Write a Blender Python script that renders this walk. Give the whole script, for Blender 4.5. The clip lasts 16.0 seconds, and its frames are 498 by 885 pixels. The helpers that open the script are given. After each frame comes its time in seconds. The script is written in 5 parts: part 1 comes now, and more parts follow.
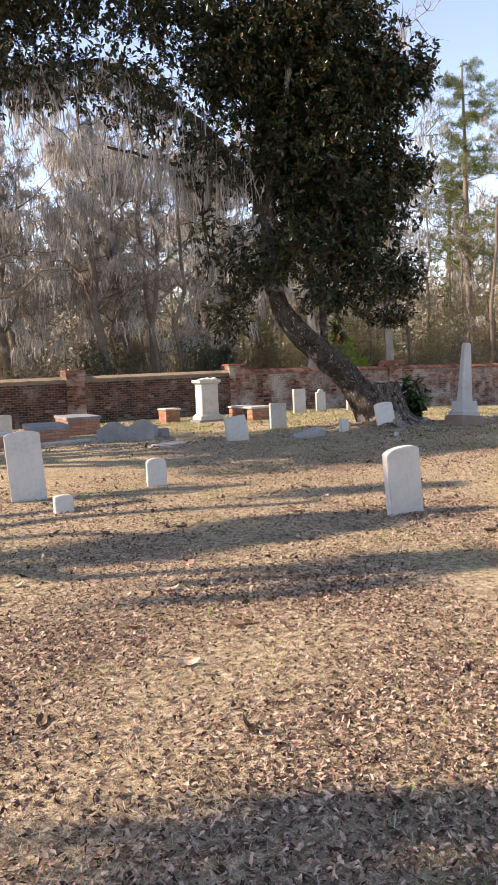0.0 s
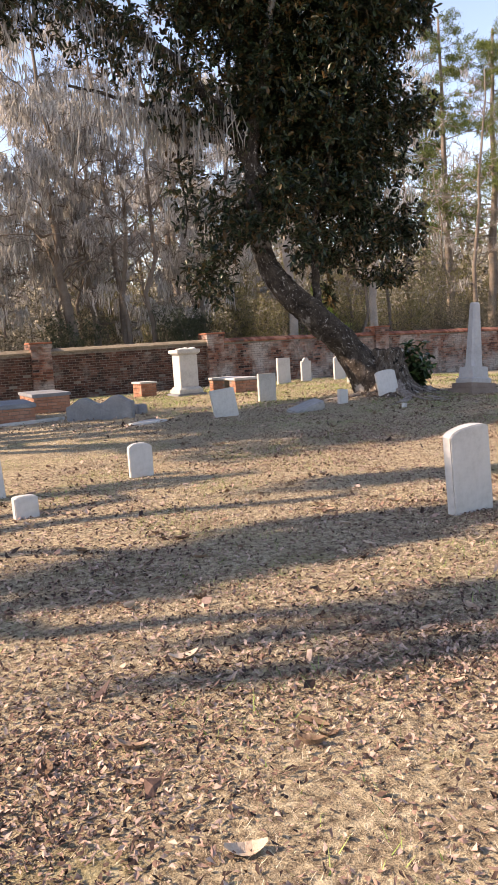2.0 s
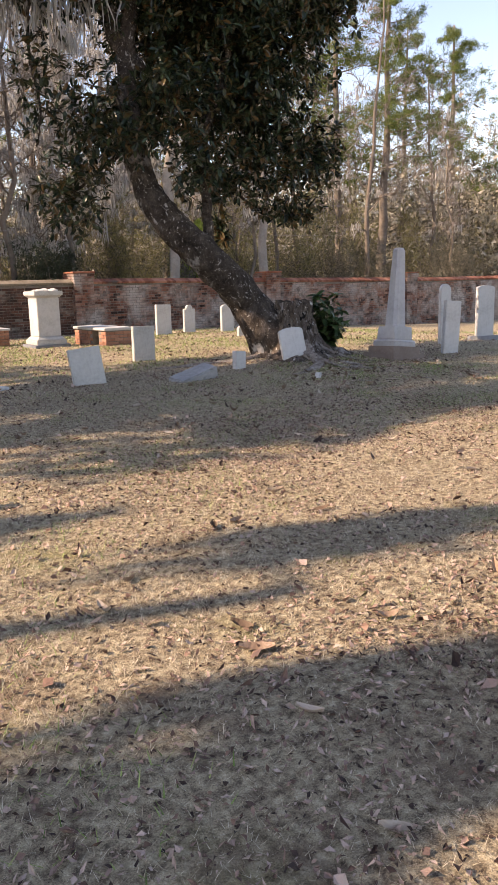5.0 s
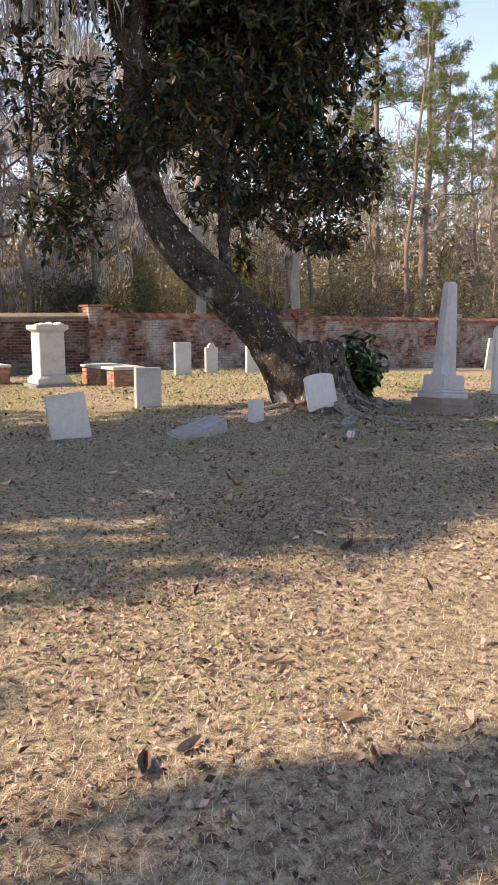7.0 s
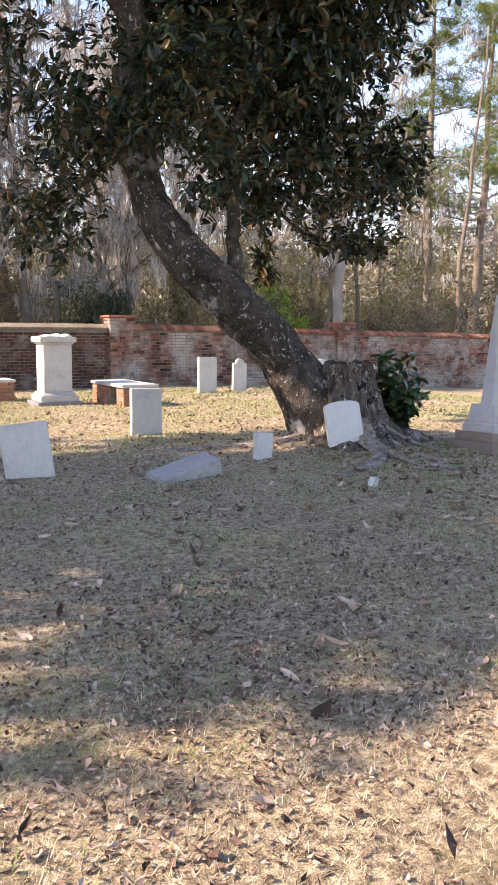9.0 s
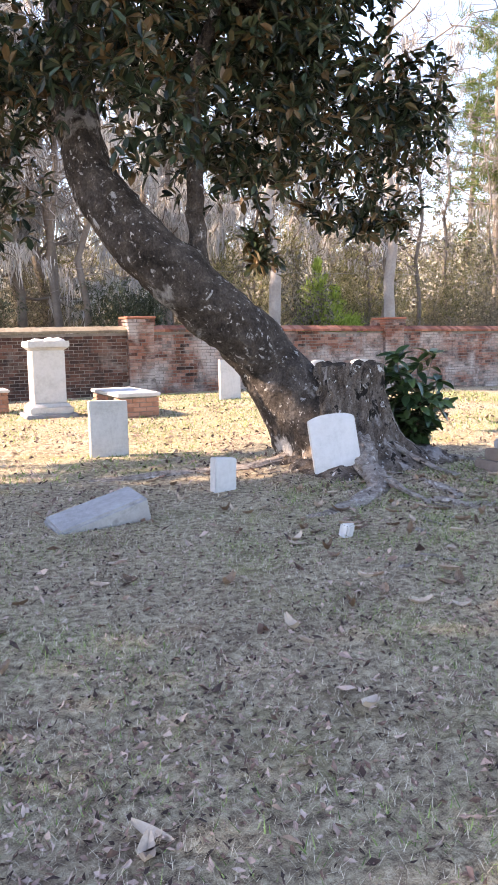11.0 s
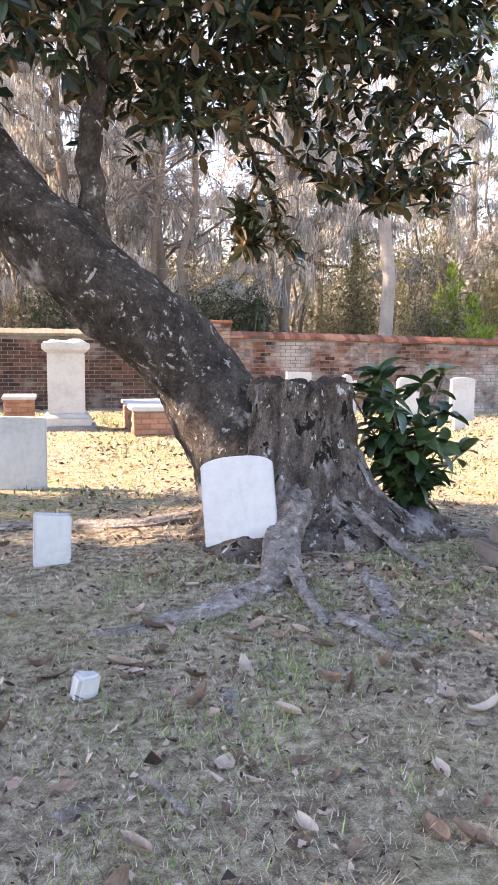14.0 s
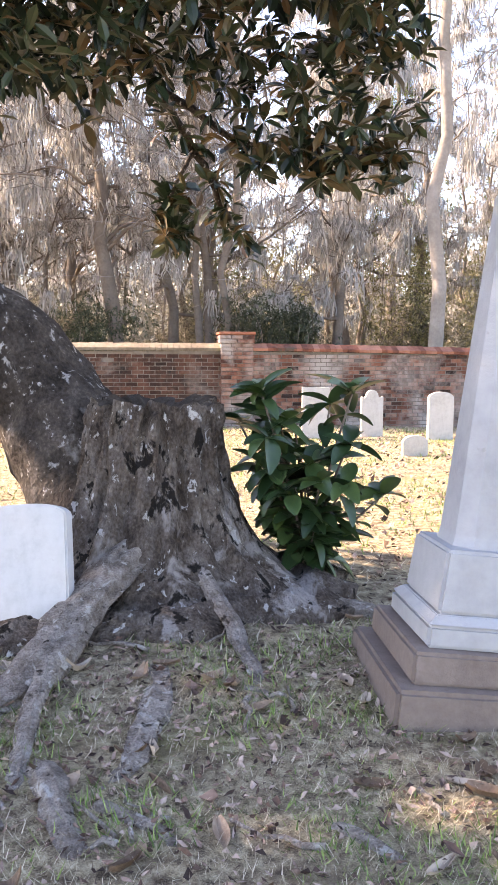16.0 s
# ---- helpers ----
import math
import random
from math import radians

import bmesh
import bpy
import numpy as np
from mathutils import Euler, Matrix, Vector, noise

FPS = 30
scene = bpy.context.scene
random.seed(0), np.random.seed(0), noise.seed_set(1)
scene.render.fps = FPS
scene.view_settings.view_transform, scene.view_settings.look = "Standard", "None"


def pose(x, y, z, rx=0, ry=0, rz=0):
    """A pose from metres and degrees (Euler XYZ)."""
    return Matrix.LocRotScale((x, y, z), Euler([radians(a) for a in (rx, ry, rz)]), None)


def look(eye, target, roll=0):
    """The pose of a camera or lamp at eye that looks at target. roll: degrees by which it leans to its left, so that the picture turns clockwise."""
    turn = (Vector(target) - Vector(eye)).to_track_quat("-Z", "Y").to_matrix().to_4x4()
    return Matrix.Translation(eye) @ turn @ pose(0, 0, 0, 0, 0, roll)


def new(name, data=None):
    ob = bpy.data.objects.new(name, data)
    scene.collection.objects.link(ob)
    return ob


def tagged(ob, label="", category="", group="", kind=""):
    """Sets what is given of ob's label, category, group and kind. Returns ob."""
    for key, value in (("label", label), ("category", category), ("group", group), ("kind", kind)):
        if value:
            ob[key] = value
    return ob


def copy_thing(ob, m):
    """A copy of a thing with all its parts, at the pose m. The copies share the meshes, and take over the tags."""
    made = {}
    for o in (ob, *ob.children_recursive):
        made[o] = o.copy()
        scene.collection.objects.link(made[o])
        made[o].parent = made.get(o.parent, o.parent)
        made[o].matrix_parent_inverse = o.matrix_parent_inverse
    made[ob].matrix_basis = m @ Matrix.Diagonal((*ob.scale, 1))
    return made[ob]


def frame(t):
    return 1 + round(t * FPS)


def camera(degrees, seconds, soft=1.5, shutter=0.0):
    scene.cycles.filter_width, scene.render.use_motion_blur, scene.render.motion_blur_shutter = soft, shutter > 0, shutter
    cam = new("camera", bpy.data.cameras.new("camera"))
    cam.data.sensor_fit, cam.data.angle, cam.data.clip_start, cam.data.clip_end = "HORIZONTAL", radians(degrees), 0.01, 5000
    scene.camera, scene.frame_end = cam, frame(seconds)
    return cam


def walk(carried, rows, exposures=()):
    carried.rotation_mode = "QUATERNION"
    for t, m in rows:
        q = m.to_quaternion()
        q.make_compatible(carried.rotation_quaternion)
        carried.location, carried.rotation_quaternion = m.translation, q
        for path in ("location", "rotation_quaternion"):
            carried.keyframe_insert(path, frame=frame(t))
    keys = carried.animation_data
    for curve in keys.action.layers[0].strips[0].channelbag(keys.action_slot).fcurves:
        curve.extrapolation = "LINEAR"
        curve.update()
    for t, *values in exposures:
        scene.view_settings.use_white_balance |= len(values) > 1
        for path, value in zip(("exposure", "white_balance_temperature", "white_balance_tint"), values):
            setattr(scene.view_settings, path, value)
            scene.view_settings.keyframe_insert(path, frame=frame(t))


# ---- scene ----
cam = camera(34.5, 16.0, 1.0)
PATH = [
    (0, (-0.193, 1.436, 1.415), (0.704, 3.215, 1.238), -2.5),
    (0.5, (-0.097, 1.859, 1.426), (0.822, 3.629, 1.277), -1.8),
    (1, (0.037, 2.306, 1.458), (1.019, 4.043, 1.325), -2.0),
    (1.5, (0.135, 2.809, 1.427), (1.148, 4.526, 1.266), -2.9),
    (2, (0.33, 3.218, 1.346), (1.283, 4.959, 1.095), -3.6),
    (2.5, (0.59, 3.706, 1.342), (1.544, 5.436, 1.03), -1.7),
    (3, (0.803, 4.218, 1.349), (1.826, 5.909, 1.043), -0.3),
    (3.5, (1.072, 4.709, 1.317), (2.051, 6.411, 0.935), -0.7),
    (4, (1.355, 5.208, 1.295), (2.299, 6.921, 0.877), -1.0),
    (4.5, (1.677, 5.653, 1.372), (2.807, 7.251, 0.959), -1.7),
    (5, (1.993, 6.026, 1.413), (3.183, 7.582, 1.01), -1.4),
    (5.2, (2.094, 6.137, 1.4), (3.283, 7.701, 1.023), -0.5),
    (7.5, (3.839, 7.947, 1.38), (4.958, 9.576, 1.075), -0.2),
    (8, (4.159, 8.183, 1.409), (5.251, 9.832, 1.116), 0.2),
    (10.3, (6.117, 9.692, 1.374), (7.056, 11.437, 1.105), -0.7),
    (10.5, (6.315, 9.773, 1.336), (7.235, 11.529, 1.069), -1.0),
    (11, (6.827, 10.058, 1.343), (7.696, 11.837, 1.065), -1.1),
    (11.5, (7.309, 10.39, 1.347), (8.129, 12.191, 1.055), -0.7),
    (12, (7.795, 10.63, 1.32), (8.546, 12.459, 1.021), -0.5),
    (12.5, (8.234, 10.875, 1.291), (8.897, 12.739, 0.995), -0.2),
    (13, (8.663, 11.157, 1.319), (9.242, 13.049, 1.028), 0.3),
    (13.5, (9.115, 11.355, 1.298), (9.622, 13.271, 1.032), 1.0),
    (14, (9.519, 11.588, 1.248), (10.001, 13.513, 1.001), 0.6),
    (14.5, (9.885, 11.797, 1.293), (10.374, 13.721, 1.047), 0.2),
    (15, (10.282, 11.995, 1.276), (10.755, 13.923, 1.032), -0.7),
    (15.5, (10.685, 12.314, 1.214), (11.117, 14.251, 0.968), -0.7),
    (16, (11.071, 12.61, 1.22), (11.335, 14.581, 1.008), 0.2),
]
EXPOSURES = [(0, 1.33, 8000, 24), (5.2, 1.24, 8200, 25), (8, 1.42, 7800, 24), (10.5, 2.30, 7400, 25), (16, 2.58, 7900, 26)]
walk(cam, [(t, look(eye, target, roll)) for t, eye, target, roll in PATH], EXPOSURES)


# ---- sky and sun ----
SUN_TO = Vector((-0.76, 0.30, 0.575)).normalized()
world = bpy.data.worlds.new("sky")
scene.world = world
world.use_nodes = True
wn = world.node_tree.nodes
sky = wn.new("ShaderNodeTexSky")
sky.sky_type, sky.sun_disc = "NISHITA", False
sky.sun_elevation, sky.sun_rotation = math.asin(SUN_TO.z), math.atan2(SUN_TO.x, SUN_TO.y)
sky.air_density, sky.dust_density, sky.ozone_density, sky.altitude = 1.0, 0.4, 2.0, 400
world.node_tree.links.new(sky.outputs[0], wn["Background"].inputs[0])
wn["Background"].inputs[1].default_value = 0.15
sun_data = bpy.data.lights.new("sun", "SUN")
sun_data.energy, sun_data.angle, sun_data.color = 4.3, radians(0.6), (1.0, 0.90, 0.75)
sun = new("sun", sun_data)
sun.matrix_world = look(SUN_TO * 60, (0, 0, 0))


# ---- materials ----
def material(name, colours, scale=3.0, rough=0.85, bump=0.3, bump_scale=40.0, spots=None,
             per_piece=0.0, island=0.0, world_space=False, dirt=0.35, spec=0.3, stretch=(1, 1, 1), through_light=0.0, blur=0.07, deep=0.02):
    """colours: dark to light, mixed by noise at two scales; spots: patches of another colour; per_piece, island: brightness varied by piece."""
    m = bpy.data.materials.new(name)
    m.use_nodes = True
    n, l = m.node_tree.nodes, m.node_tree.links
    b = n["Principled BSDF"]
    b.inputs["Roughness"].default_value = rough
    b.inputs["Specular IOR Level"].default_value = spec
    if world_space:
        vec = n.new("ShaderNodeNewGeometry").outputs["Position"]
    else:
        vec = n.new("ShaderNodeTexCoord").outputs["Object"]
    mp = n.new("ShaderNodeMapping")
    mp.inputs["Scale"].default_value = stretch
    l.new(vec, mp.inputs[0])
    vec = mp.outputs[0]

    def noise_at(sc, detail=6.0, warp=0.0):
        t = n.new("ShaderNodeTexNoise")
        t.inputs["Scale"].default_value, t.inputs["Detail"].default_value = sc, detail
        t.inputs["Roughness"].default_value, t.inputs["Distortion"].default_value = 0.62, warp
        l.new(vec, t.inputs["Vector"])
        return t.outputs["Fac"]

    def math_node(op, a, c):
        q = n.new("ShaderNodeMath")
        q.operation = op
        for k, v in enumerate((a, c)):
            if isinstance(v, (int, float)):
                q.inputs[k].default_value = v
            else:
                l.new(v, q.inputs[k])
        return q.outputs[0]

    big, fine = noise_at(scale), noise_at(scale * 9)
    mix = math_node("ADD", math_node("MULTIPLY", big, 0.62), math_node("MULTIPLY", fine, 0.38))
    if island or per_piece:
        if island:
            rnd, amount = n.new("ShaderNodeNewGeometry").outputs["Random Per Island"], island
        else:
            rnd, amount = n.new("ShaderNodeObjectInfo").outputs["Random"], per_piece
        mix = math_node("ADD", mix, math_node("MULTIPLY", math_node("SUBTRACT", rnd, 0.5), amount))
    ramp = n.new("ShaderNodeValToRGB")
    lo, hi = 0.5 - dirt / 2, 0.5 + dirt / 2
    els = ramp.color_ramp.elements
    while len(els) < len(colours):
        els.new(0.5)
    for k, c in enumerate(colours):
        els[k].position = lo + (hi - lo) * k / max(1, len(colours) - 1)
        els[k].color = (*c, 1)
    l.new(mix, ramp.inputs[0])
    col = ramp.outputs[0]
    for sp, ss, cut in ([spots] if isinstance(spots, tuple) else (spots or [])):
        r = n.new("ShaderNodeValToRGB")
        r.color_ramp.elements[0].position, r.color_ramp.elements[1].position = cut, min(1, cut + blur)
        l.new(noise_at(ss, 8.0, 0.4), r.inputs[0])
        mx = n.new("ShaderNodeMixRGB")
        l.new(r.outputs[0], mx.inputs[0])
        l.new(col, mx.inputs[1])
        mx.inputs[2].default_value = (*sp, 1)
        col = mx.outputs[0]
    l.new(col, b.inputs["Base Color"])
    if bump:
        bp = n.new("ShaderNodeBump")
        bp.inputs["Strength"].default_value, bp.inputs["Distance"].default_value = bump, deep
        l.new(math_node("ADD", noise_at(bump_scale), math_node("MULTIPLY", noise_at(bump_scale * 0.2), 1.5)), bp.inputs["Height"])
        l.new(bp.outputs[0], b.inputs["Normal"])
    if through_light:
        tr = n.new("ShaderNodeBsdfTranslucent")
        l.new(col, tr.inputs[0])
        ms = n.new("ShaderNodeMixShader")
        ms.inputs[0].default_value = through_light
        l.new(b.outputs[0], ms.inputs[1])
        l.new(tr.outputs[0], ms.inputs[2])
        l.new(ms.outputs[0], n["Material Output"].inputs[0])
    return m


M_GROUND = material("turf", [(0.085, 0.063, 0.045), (0.27, 0.215, 0.145), (0.46, 0.38, 0.25), (0.62, 0.54, 0.38)], 21, 0.95, 1.0, 120,
                    spots=[((0.25, 0.24, 0.10), 1.1, 0.55), ((0.15, 0.105, 0.075), 9.0, 0.53), ((0.17, 0.12, 0.085), 1.7, 0.55), ((0.07, 0.05, 0.035), 34.0, 0.57)], world_space=True, dirt=0.24, spec=0.1, blur=0.2)
M_LEAFLITTER = material("dry_leaves", [(0.04, 0.024, 0.019), (0.15, 0.088, 0.066), (0.29, 0.19, 0.148), (0.43, 0.32, 0.26)], 4, 0.75, 0.2, 60, island=0.9, world_space=True, dirt=0.6, spec=0.25)
M_BIGLEAF = material("large_dry_leaf", [(0.10, 0.06, 0.035), (0.27, 0.18, 0.12), (0.46, 0.37, 0.285)], 6, 0.6, 0.3, 70, per_piece=0.9, dirt=0.6)
M_STRAW = material("dry_grass", [(0.20, 0.155, 0.105), (0.50, 0.42, 0.29), (0.70, 0.625, 0.48)], 3, 0.8, 0, island=0.9, world_space=True, dirt=0.6, spec=0.2, through_light=0.35)
M_GREENGRASS = material("green_grass", [(0.07, 0.12, 0.028), (0.17, 0.255, 0.06), (0.30, 0.36, 0.12)], 3, 0.7, 0, island=0.9, world_space=True, dirt=0.6, spec=0.2)
M_MARBLE = material("white_marble", [(0.32, 0.312, 0.295), (0.46, 0.455, 0.44), (0.55, 0.545, 0.53)], 2.2, 0.6, 0.12, 60, spots=[((0.40, 0.385, 0.34), 1.9, 0.60), ((0.30, 0.285, 0.25), 9, 0.66)], dirt=0.5, blur=0.14)
M_OLDMARBLE = material("weathered_marble", [(0.28, 0.27, 0.245), (0.44, 0.43, 0.40), (0.55, 0.54, 0.51)], 2.6, 0.75, 0.25, 50, spots=((0.30, 0.29, 0.25), 2.4, 0.62), dirt=0.5)
# white veined marble of the obelisk, its shade put into the grey colour
M_OBELISK = material("shade_greyed_veined_marble", [(0.26, 0.258, 0.258), (0.36, 0.358, 0.356), (0.44, 0.437, 0.432)], 1.6, 0.6, 0.15, 60, spots=[((0.27, 0.268, 0.27), 2.2, 0.60), ((0.22, 0.21, 0.19), 10, 0.66)], dirt=0.5, blur=0.16)
M_FALLEN = material("stained_grey_marble", [(0.17, 0.165, 0.16), (0.28, 0.275, 0.27), (0.38, 0.375, 0.365)], 3, 0.8, 0.4, 40, spots=((0.14, 0.135, 0.125), 3.5, 0.58), dirt=0.45, blur=0.12)
M_GREYSTONE = material("grey_granite", [(0.11, 0.115, 0.13), (0.19, 0.20, 0.215), (0.28, 0.285, 0.295)], 3, 0.75, 0.4, 30, spots=((0.2, 0.2, 0.2), 4, 0.62), dirt=0.5)
M_BROWNSTONE = material("brown_sandstone", [(0.13, 0.095, 0.08), (0.20, 0.155, 0.13), (0.27, 0.215, 0.185)], 3, 0.85, 0.4, 60, dirt=0.5)
M_BRICK = material("old_brick", [(0.03, 0.019, 0.016), (0.135, 0.06, 0.042), (0.225, 0.10, 0.068), (0.30, 0.18, 0.135)], 1.4, 0.9, 0.6, 60,
                   blur=0.22, spots=[((0.38, 0.34, 0.31), 1.3, 0.40), ((0.035, 0.03, 0.028), 3.2, 0.52)], island=0.55, world_space=True, dirt=0.6, spec=0.15)
M_BRICKDARK = material("dark_old_brick", [(0.02, 0.013, 0.011), (0.065, 0.034, 0.026), (0.125, 0.06, 0.043), (0.19, 0.115, 0.088)], 1.4, 0.9, 0.6, 60,
                       blur=0.2, spots=[((0.27, 0.235, 0.205), 1.4, 0.54), ((0.03, 0.026, 0.024), 2.6, 0.50)], island=0.32, world_space=True, dirt=0.6, spec=0.15)
M_BRICKPIECE = material("old_brick_piece", [(0.03, 0.019, 0.016), (0.135, 0.06, 0.042), (0.225, 0.10, 0.068), (0.30, 0.18, 0.135)], 1.4, 0.9, 0.6, 60,
                        blur=0.22, spots=[((0.38, 0.34, 0.31), 1.3, 0.40), ((0.035, 0.03, 0.028), 3.2, 0.52)], per_piece=0.55, world_space=True, dirt=0.6, spec=0.15)
M_TOMBBRICK = material("tomb_brick", [(0.17, 0.08, 0.055), (0.36, 0.18, 0.12), (0.48, 0.28, 0.20)], 3, 0.9, 0.5, 60, per_piece=0.25, dirt=0.6, spec=0.15)
M_MORTAR = material("lime_mortar", [(0.08, 0.065, 0.056), (0.18, 0.157, 0.135), (0.29, 0.262, 0.23)], 1.1, 0.95, 0.5, 40, blur=0.2, spots=((0.06, 0.052, 0.045), 2.2, 0.56), world_space=True, dirt=0.5, spec=0.1)
M_COPING = material("red_coping_brick", [(0.12, 0.045, 0.03), (0.27, 0.105, 0.065), (0.38, 0.18, 0.12)], 1.5, 0.9, 0.5, 50, spots=((0.09, 0.07, 0.055), 1.2, 0.62), island=0.4, world_space=True, dirt=0.5, spec=0.15)
M_COPINGOLD = material("weathered_coping", [(0.09, 0.065, 0.048), (0.22, 0.18, 0.13), (0.34, 0.29, 0.22)], 1.5, 0.95, 0.5, 50, spots=((0.13, 0.14, 0.06), 1.5, 0.6), world_space=True, dirt=0.5, spec=0.15)
# dark brown bark, deepened in colour for the backlit trunk; lichen spots stay pale
M_BARK = material("magnolia_bark", [(0.010, 0.008, 0.006), (0.04, 0.032, 0.026), (0.085, 0.069, 0.057), (0.18, 0.153, 0.132)], 6.0, 0.9, 1.0, 30,
                  spots=[((0.32, 0.298, 0.275), 1.3, 0.57), ((0.36, 0.34, 0.315), 11, 0.61), ((0.42, 0.40, 0.375), 24, 0.62)], dirt=0.36, stretch=(1, 1, 0.8), spec=0.12, deep=0.05, blur=0.05)
M_STUMPBARK = material("weathered_stump_bark", [(0.022, 0.016, 0.012), (0.085, 0.064, 0.05), (0.18, 0.148, 0.122), (0.34, 0.30, 0.265)], 9.0, 0.9, 1.0, 30,
                  spots=[((0.33, 0.295, 0.27), 2.2, 0.57), ((0.52, 0.495, 0.46), 20, 0.61), ((0.02, 0.016, 0.013), 9, 0.57)], dirt=0.36, stretch=(1, 1, 0.6), spec=0.12, deep=0.06, blur=0.045)
M_ROOT = material("grey_root", [(0.06, 0.047, 0.038), (0.19, 0.155, 0.13), (0.33, 0.285, 0.245), (0.48, 0.43, 0.385)], 14, 0.9, 1.0, 40,
                  spots=[((0.46, 0.43, 0.39), 16, 0.58), ((0.04, 0.032, 0.026), 13, 0.60)], dirt=0.36, spec=0.12, deep=0.04, blur=0.06)
M_CUTWOOD = material("rotten_cut_wood", [(0.02, 0.017, 0.014), (0.06, 0.047, 0.037), (0.13, 0.10, 0.08)], 6, 0.95, 1.0, 50, dirt=0.5, spec=0.1)
M_MAGLEAF = material("magnolia_leaf", [(0.006, 0.012, 0.006), (0.016, 0.029, 0.014), (0.036, 0.056, 0.026), (0.10, 0.06, 0.025)], 1.5, 0.38, 0, island=1.1, world_space=True, dirt=1.0, spec=0.32, through_light=0.06)
M_BUSHLEAF = material("glossy_bush_leaf", [(0.018, 0.042, 0.016), (0.04, 0.08, 0.027), (0.085, 0.135, 0.04)], 3, 0.33, 0, per_piece=0.8, dirt=0.8, spec=0.5, through_light=0.15)
M_MOSS = material("spanish_moss", [(0.26, 0.252, 0.235), (0.45, 0.437, 0.41), (0.62, 0.60, 0.57)], 2, 0.95, 0, island=0.7, world_space=True, dirt=0.7, spec=0.05, through_light=0.45)
M_TRUNK = material("forest_bark", [(0.07, 0.055, 0.045), (0.17, 0.14, 0.115), (0.28, 0.245, 0.21)], 1.5, 0.95, 0.6, 15, dirt=0.6, spec=0.1)
M_PALETRUNK = material("pale_bark", [(0.14, 0.12, 0.10), (0.27, 0.24, 0.21), (0.42, 0.385, 0.345)], 1.5, 0.95, 0.5, 15, dirt=0.6, spec=0.1)
M_TWIG = material("bare_twigs", [(0.09, 0.076, 0.066), (0.21, 0.185, 0.165), (0.36, 0.325, 0.295)], 1, 0.95, 0, island=0.7, world_space=True, dirt=0.7, spec=0.05)
M_NEEDLE = material("pine_needles", [(0.05, 0.075, 0.02), (0.10, 0.14, 0.04), (0.19, 0.21, 0.07)], 1, 0.8, 0, island=0.8, world_space=True, dirt=0.8, spec=0.2, through_light=0.25)
M_CEDAR = material("cedar_green", [(0.13, 0.20, 0.03), (0.29, 0.38, 0.07), (0.42, 0.50, 0.13)], 1.2, 0.8, 0, island=0.7, world_space=True, dirt=0.8, spec=0.2, through_light=0.25)
M_SCRUB = material("olive_undergrowth", [(0.04, 0.037, 0.025), (0.11, 0.10, 0.07), (0.21, 0.19, 0.14), (0.34, 0.31, 0.24)], 0.3, 0.8, 0, island=0.9, world_space=True, dirt=0.9, spec=0.2, through_light=0.2)
M_EVERGREEN = material("dark_evergreen_leaf", [(0.015, 0.024, 0.010), (0.04, 0.055, 0.022), (0.09, 0.10, 0.05)], 1, 0.45, 0, island=0.9, world_space=True, dirt=0.9, spec=0.5, through_light=0.12)
M_FARWOOD = material("far_wood", [(0.10, 0.09, 0.066), (0.22, 0.20, 0.145), (0.36, 0.33, 0.255), (0.50, 0.465, 0.395)], 0.12, 0.95, 0, island=0.8, world_space=True, dirt=0.8, spec=0.05)
M_OLIVELEAF = material("olive_young_leaf", [(0.06, 0.06, 0.025), (0.16, 0.155, 0.065), (0.28, 0.265, 0.12), (0.38, 0.34, 0.20)], 0.4, 0.75, 0, island=0.9, world_space=True, dirt=0.9, spec=0.2, through_light=0.3)
# pale tan puts the distance haze into the backdrop's colour
M_BANK = material("far_wood_edge", [(0.18, 0.162, 0.125), (0.36, 0.33, 0.265), (0.50, 0.465, 0.39)], 0.5, 0.95, 0.8, 3.0, world_space=True, dirt=0.4, spec=0.05, stretch=(1, 1, 0.5), deep=0.6)
M_WIRE = material("dark_wire", [(0.2, 0.19, 0.18), (0.28, 0.27, 0.26)], 3, 0.6, 0)


# ---- building helpers ----
def bm_new():
    return bmesh.new()


def thing(name, label, category, m, group="", kind=""):
    ob = new(name)
    ob.matrix_world = m
    ob.empty_display_size = 0.1
    return tagged(ob, label, category, group, kind)


def part(name, bm, mat, parent=None, label="", smooth=False):
    me = bpy.data.meshes.new(name)
    bm.to_mesh(me)
    bm.free()
    return part_mesh(name, me, mat, parent, label, smooth)


def part_mesh(name, me, mat, parent=None, label="", smooth=False):
    if mat and not me.materials:
        me.materials.append(mat)
    if smooth:
        me.polygons.foreach_set("use_smooth", [True] * len(me.polygons))
    ob = new(name, me)
    if parent:
        ob.parent = parent
    return tagged(ob, label)


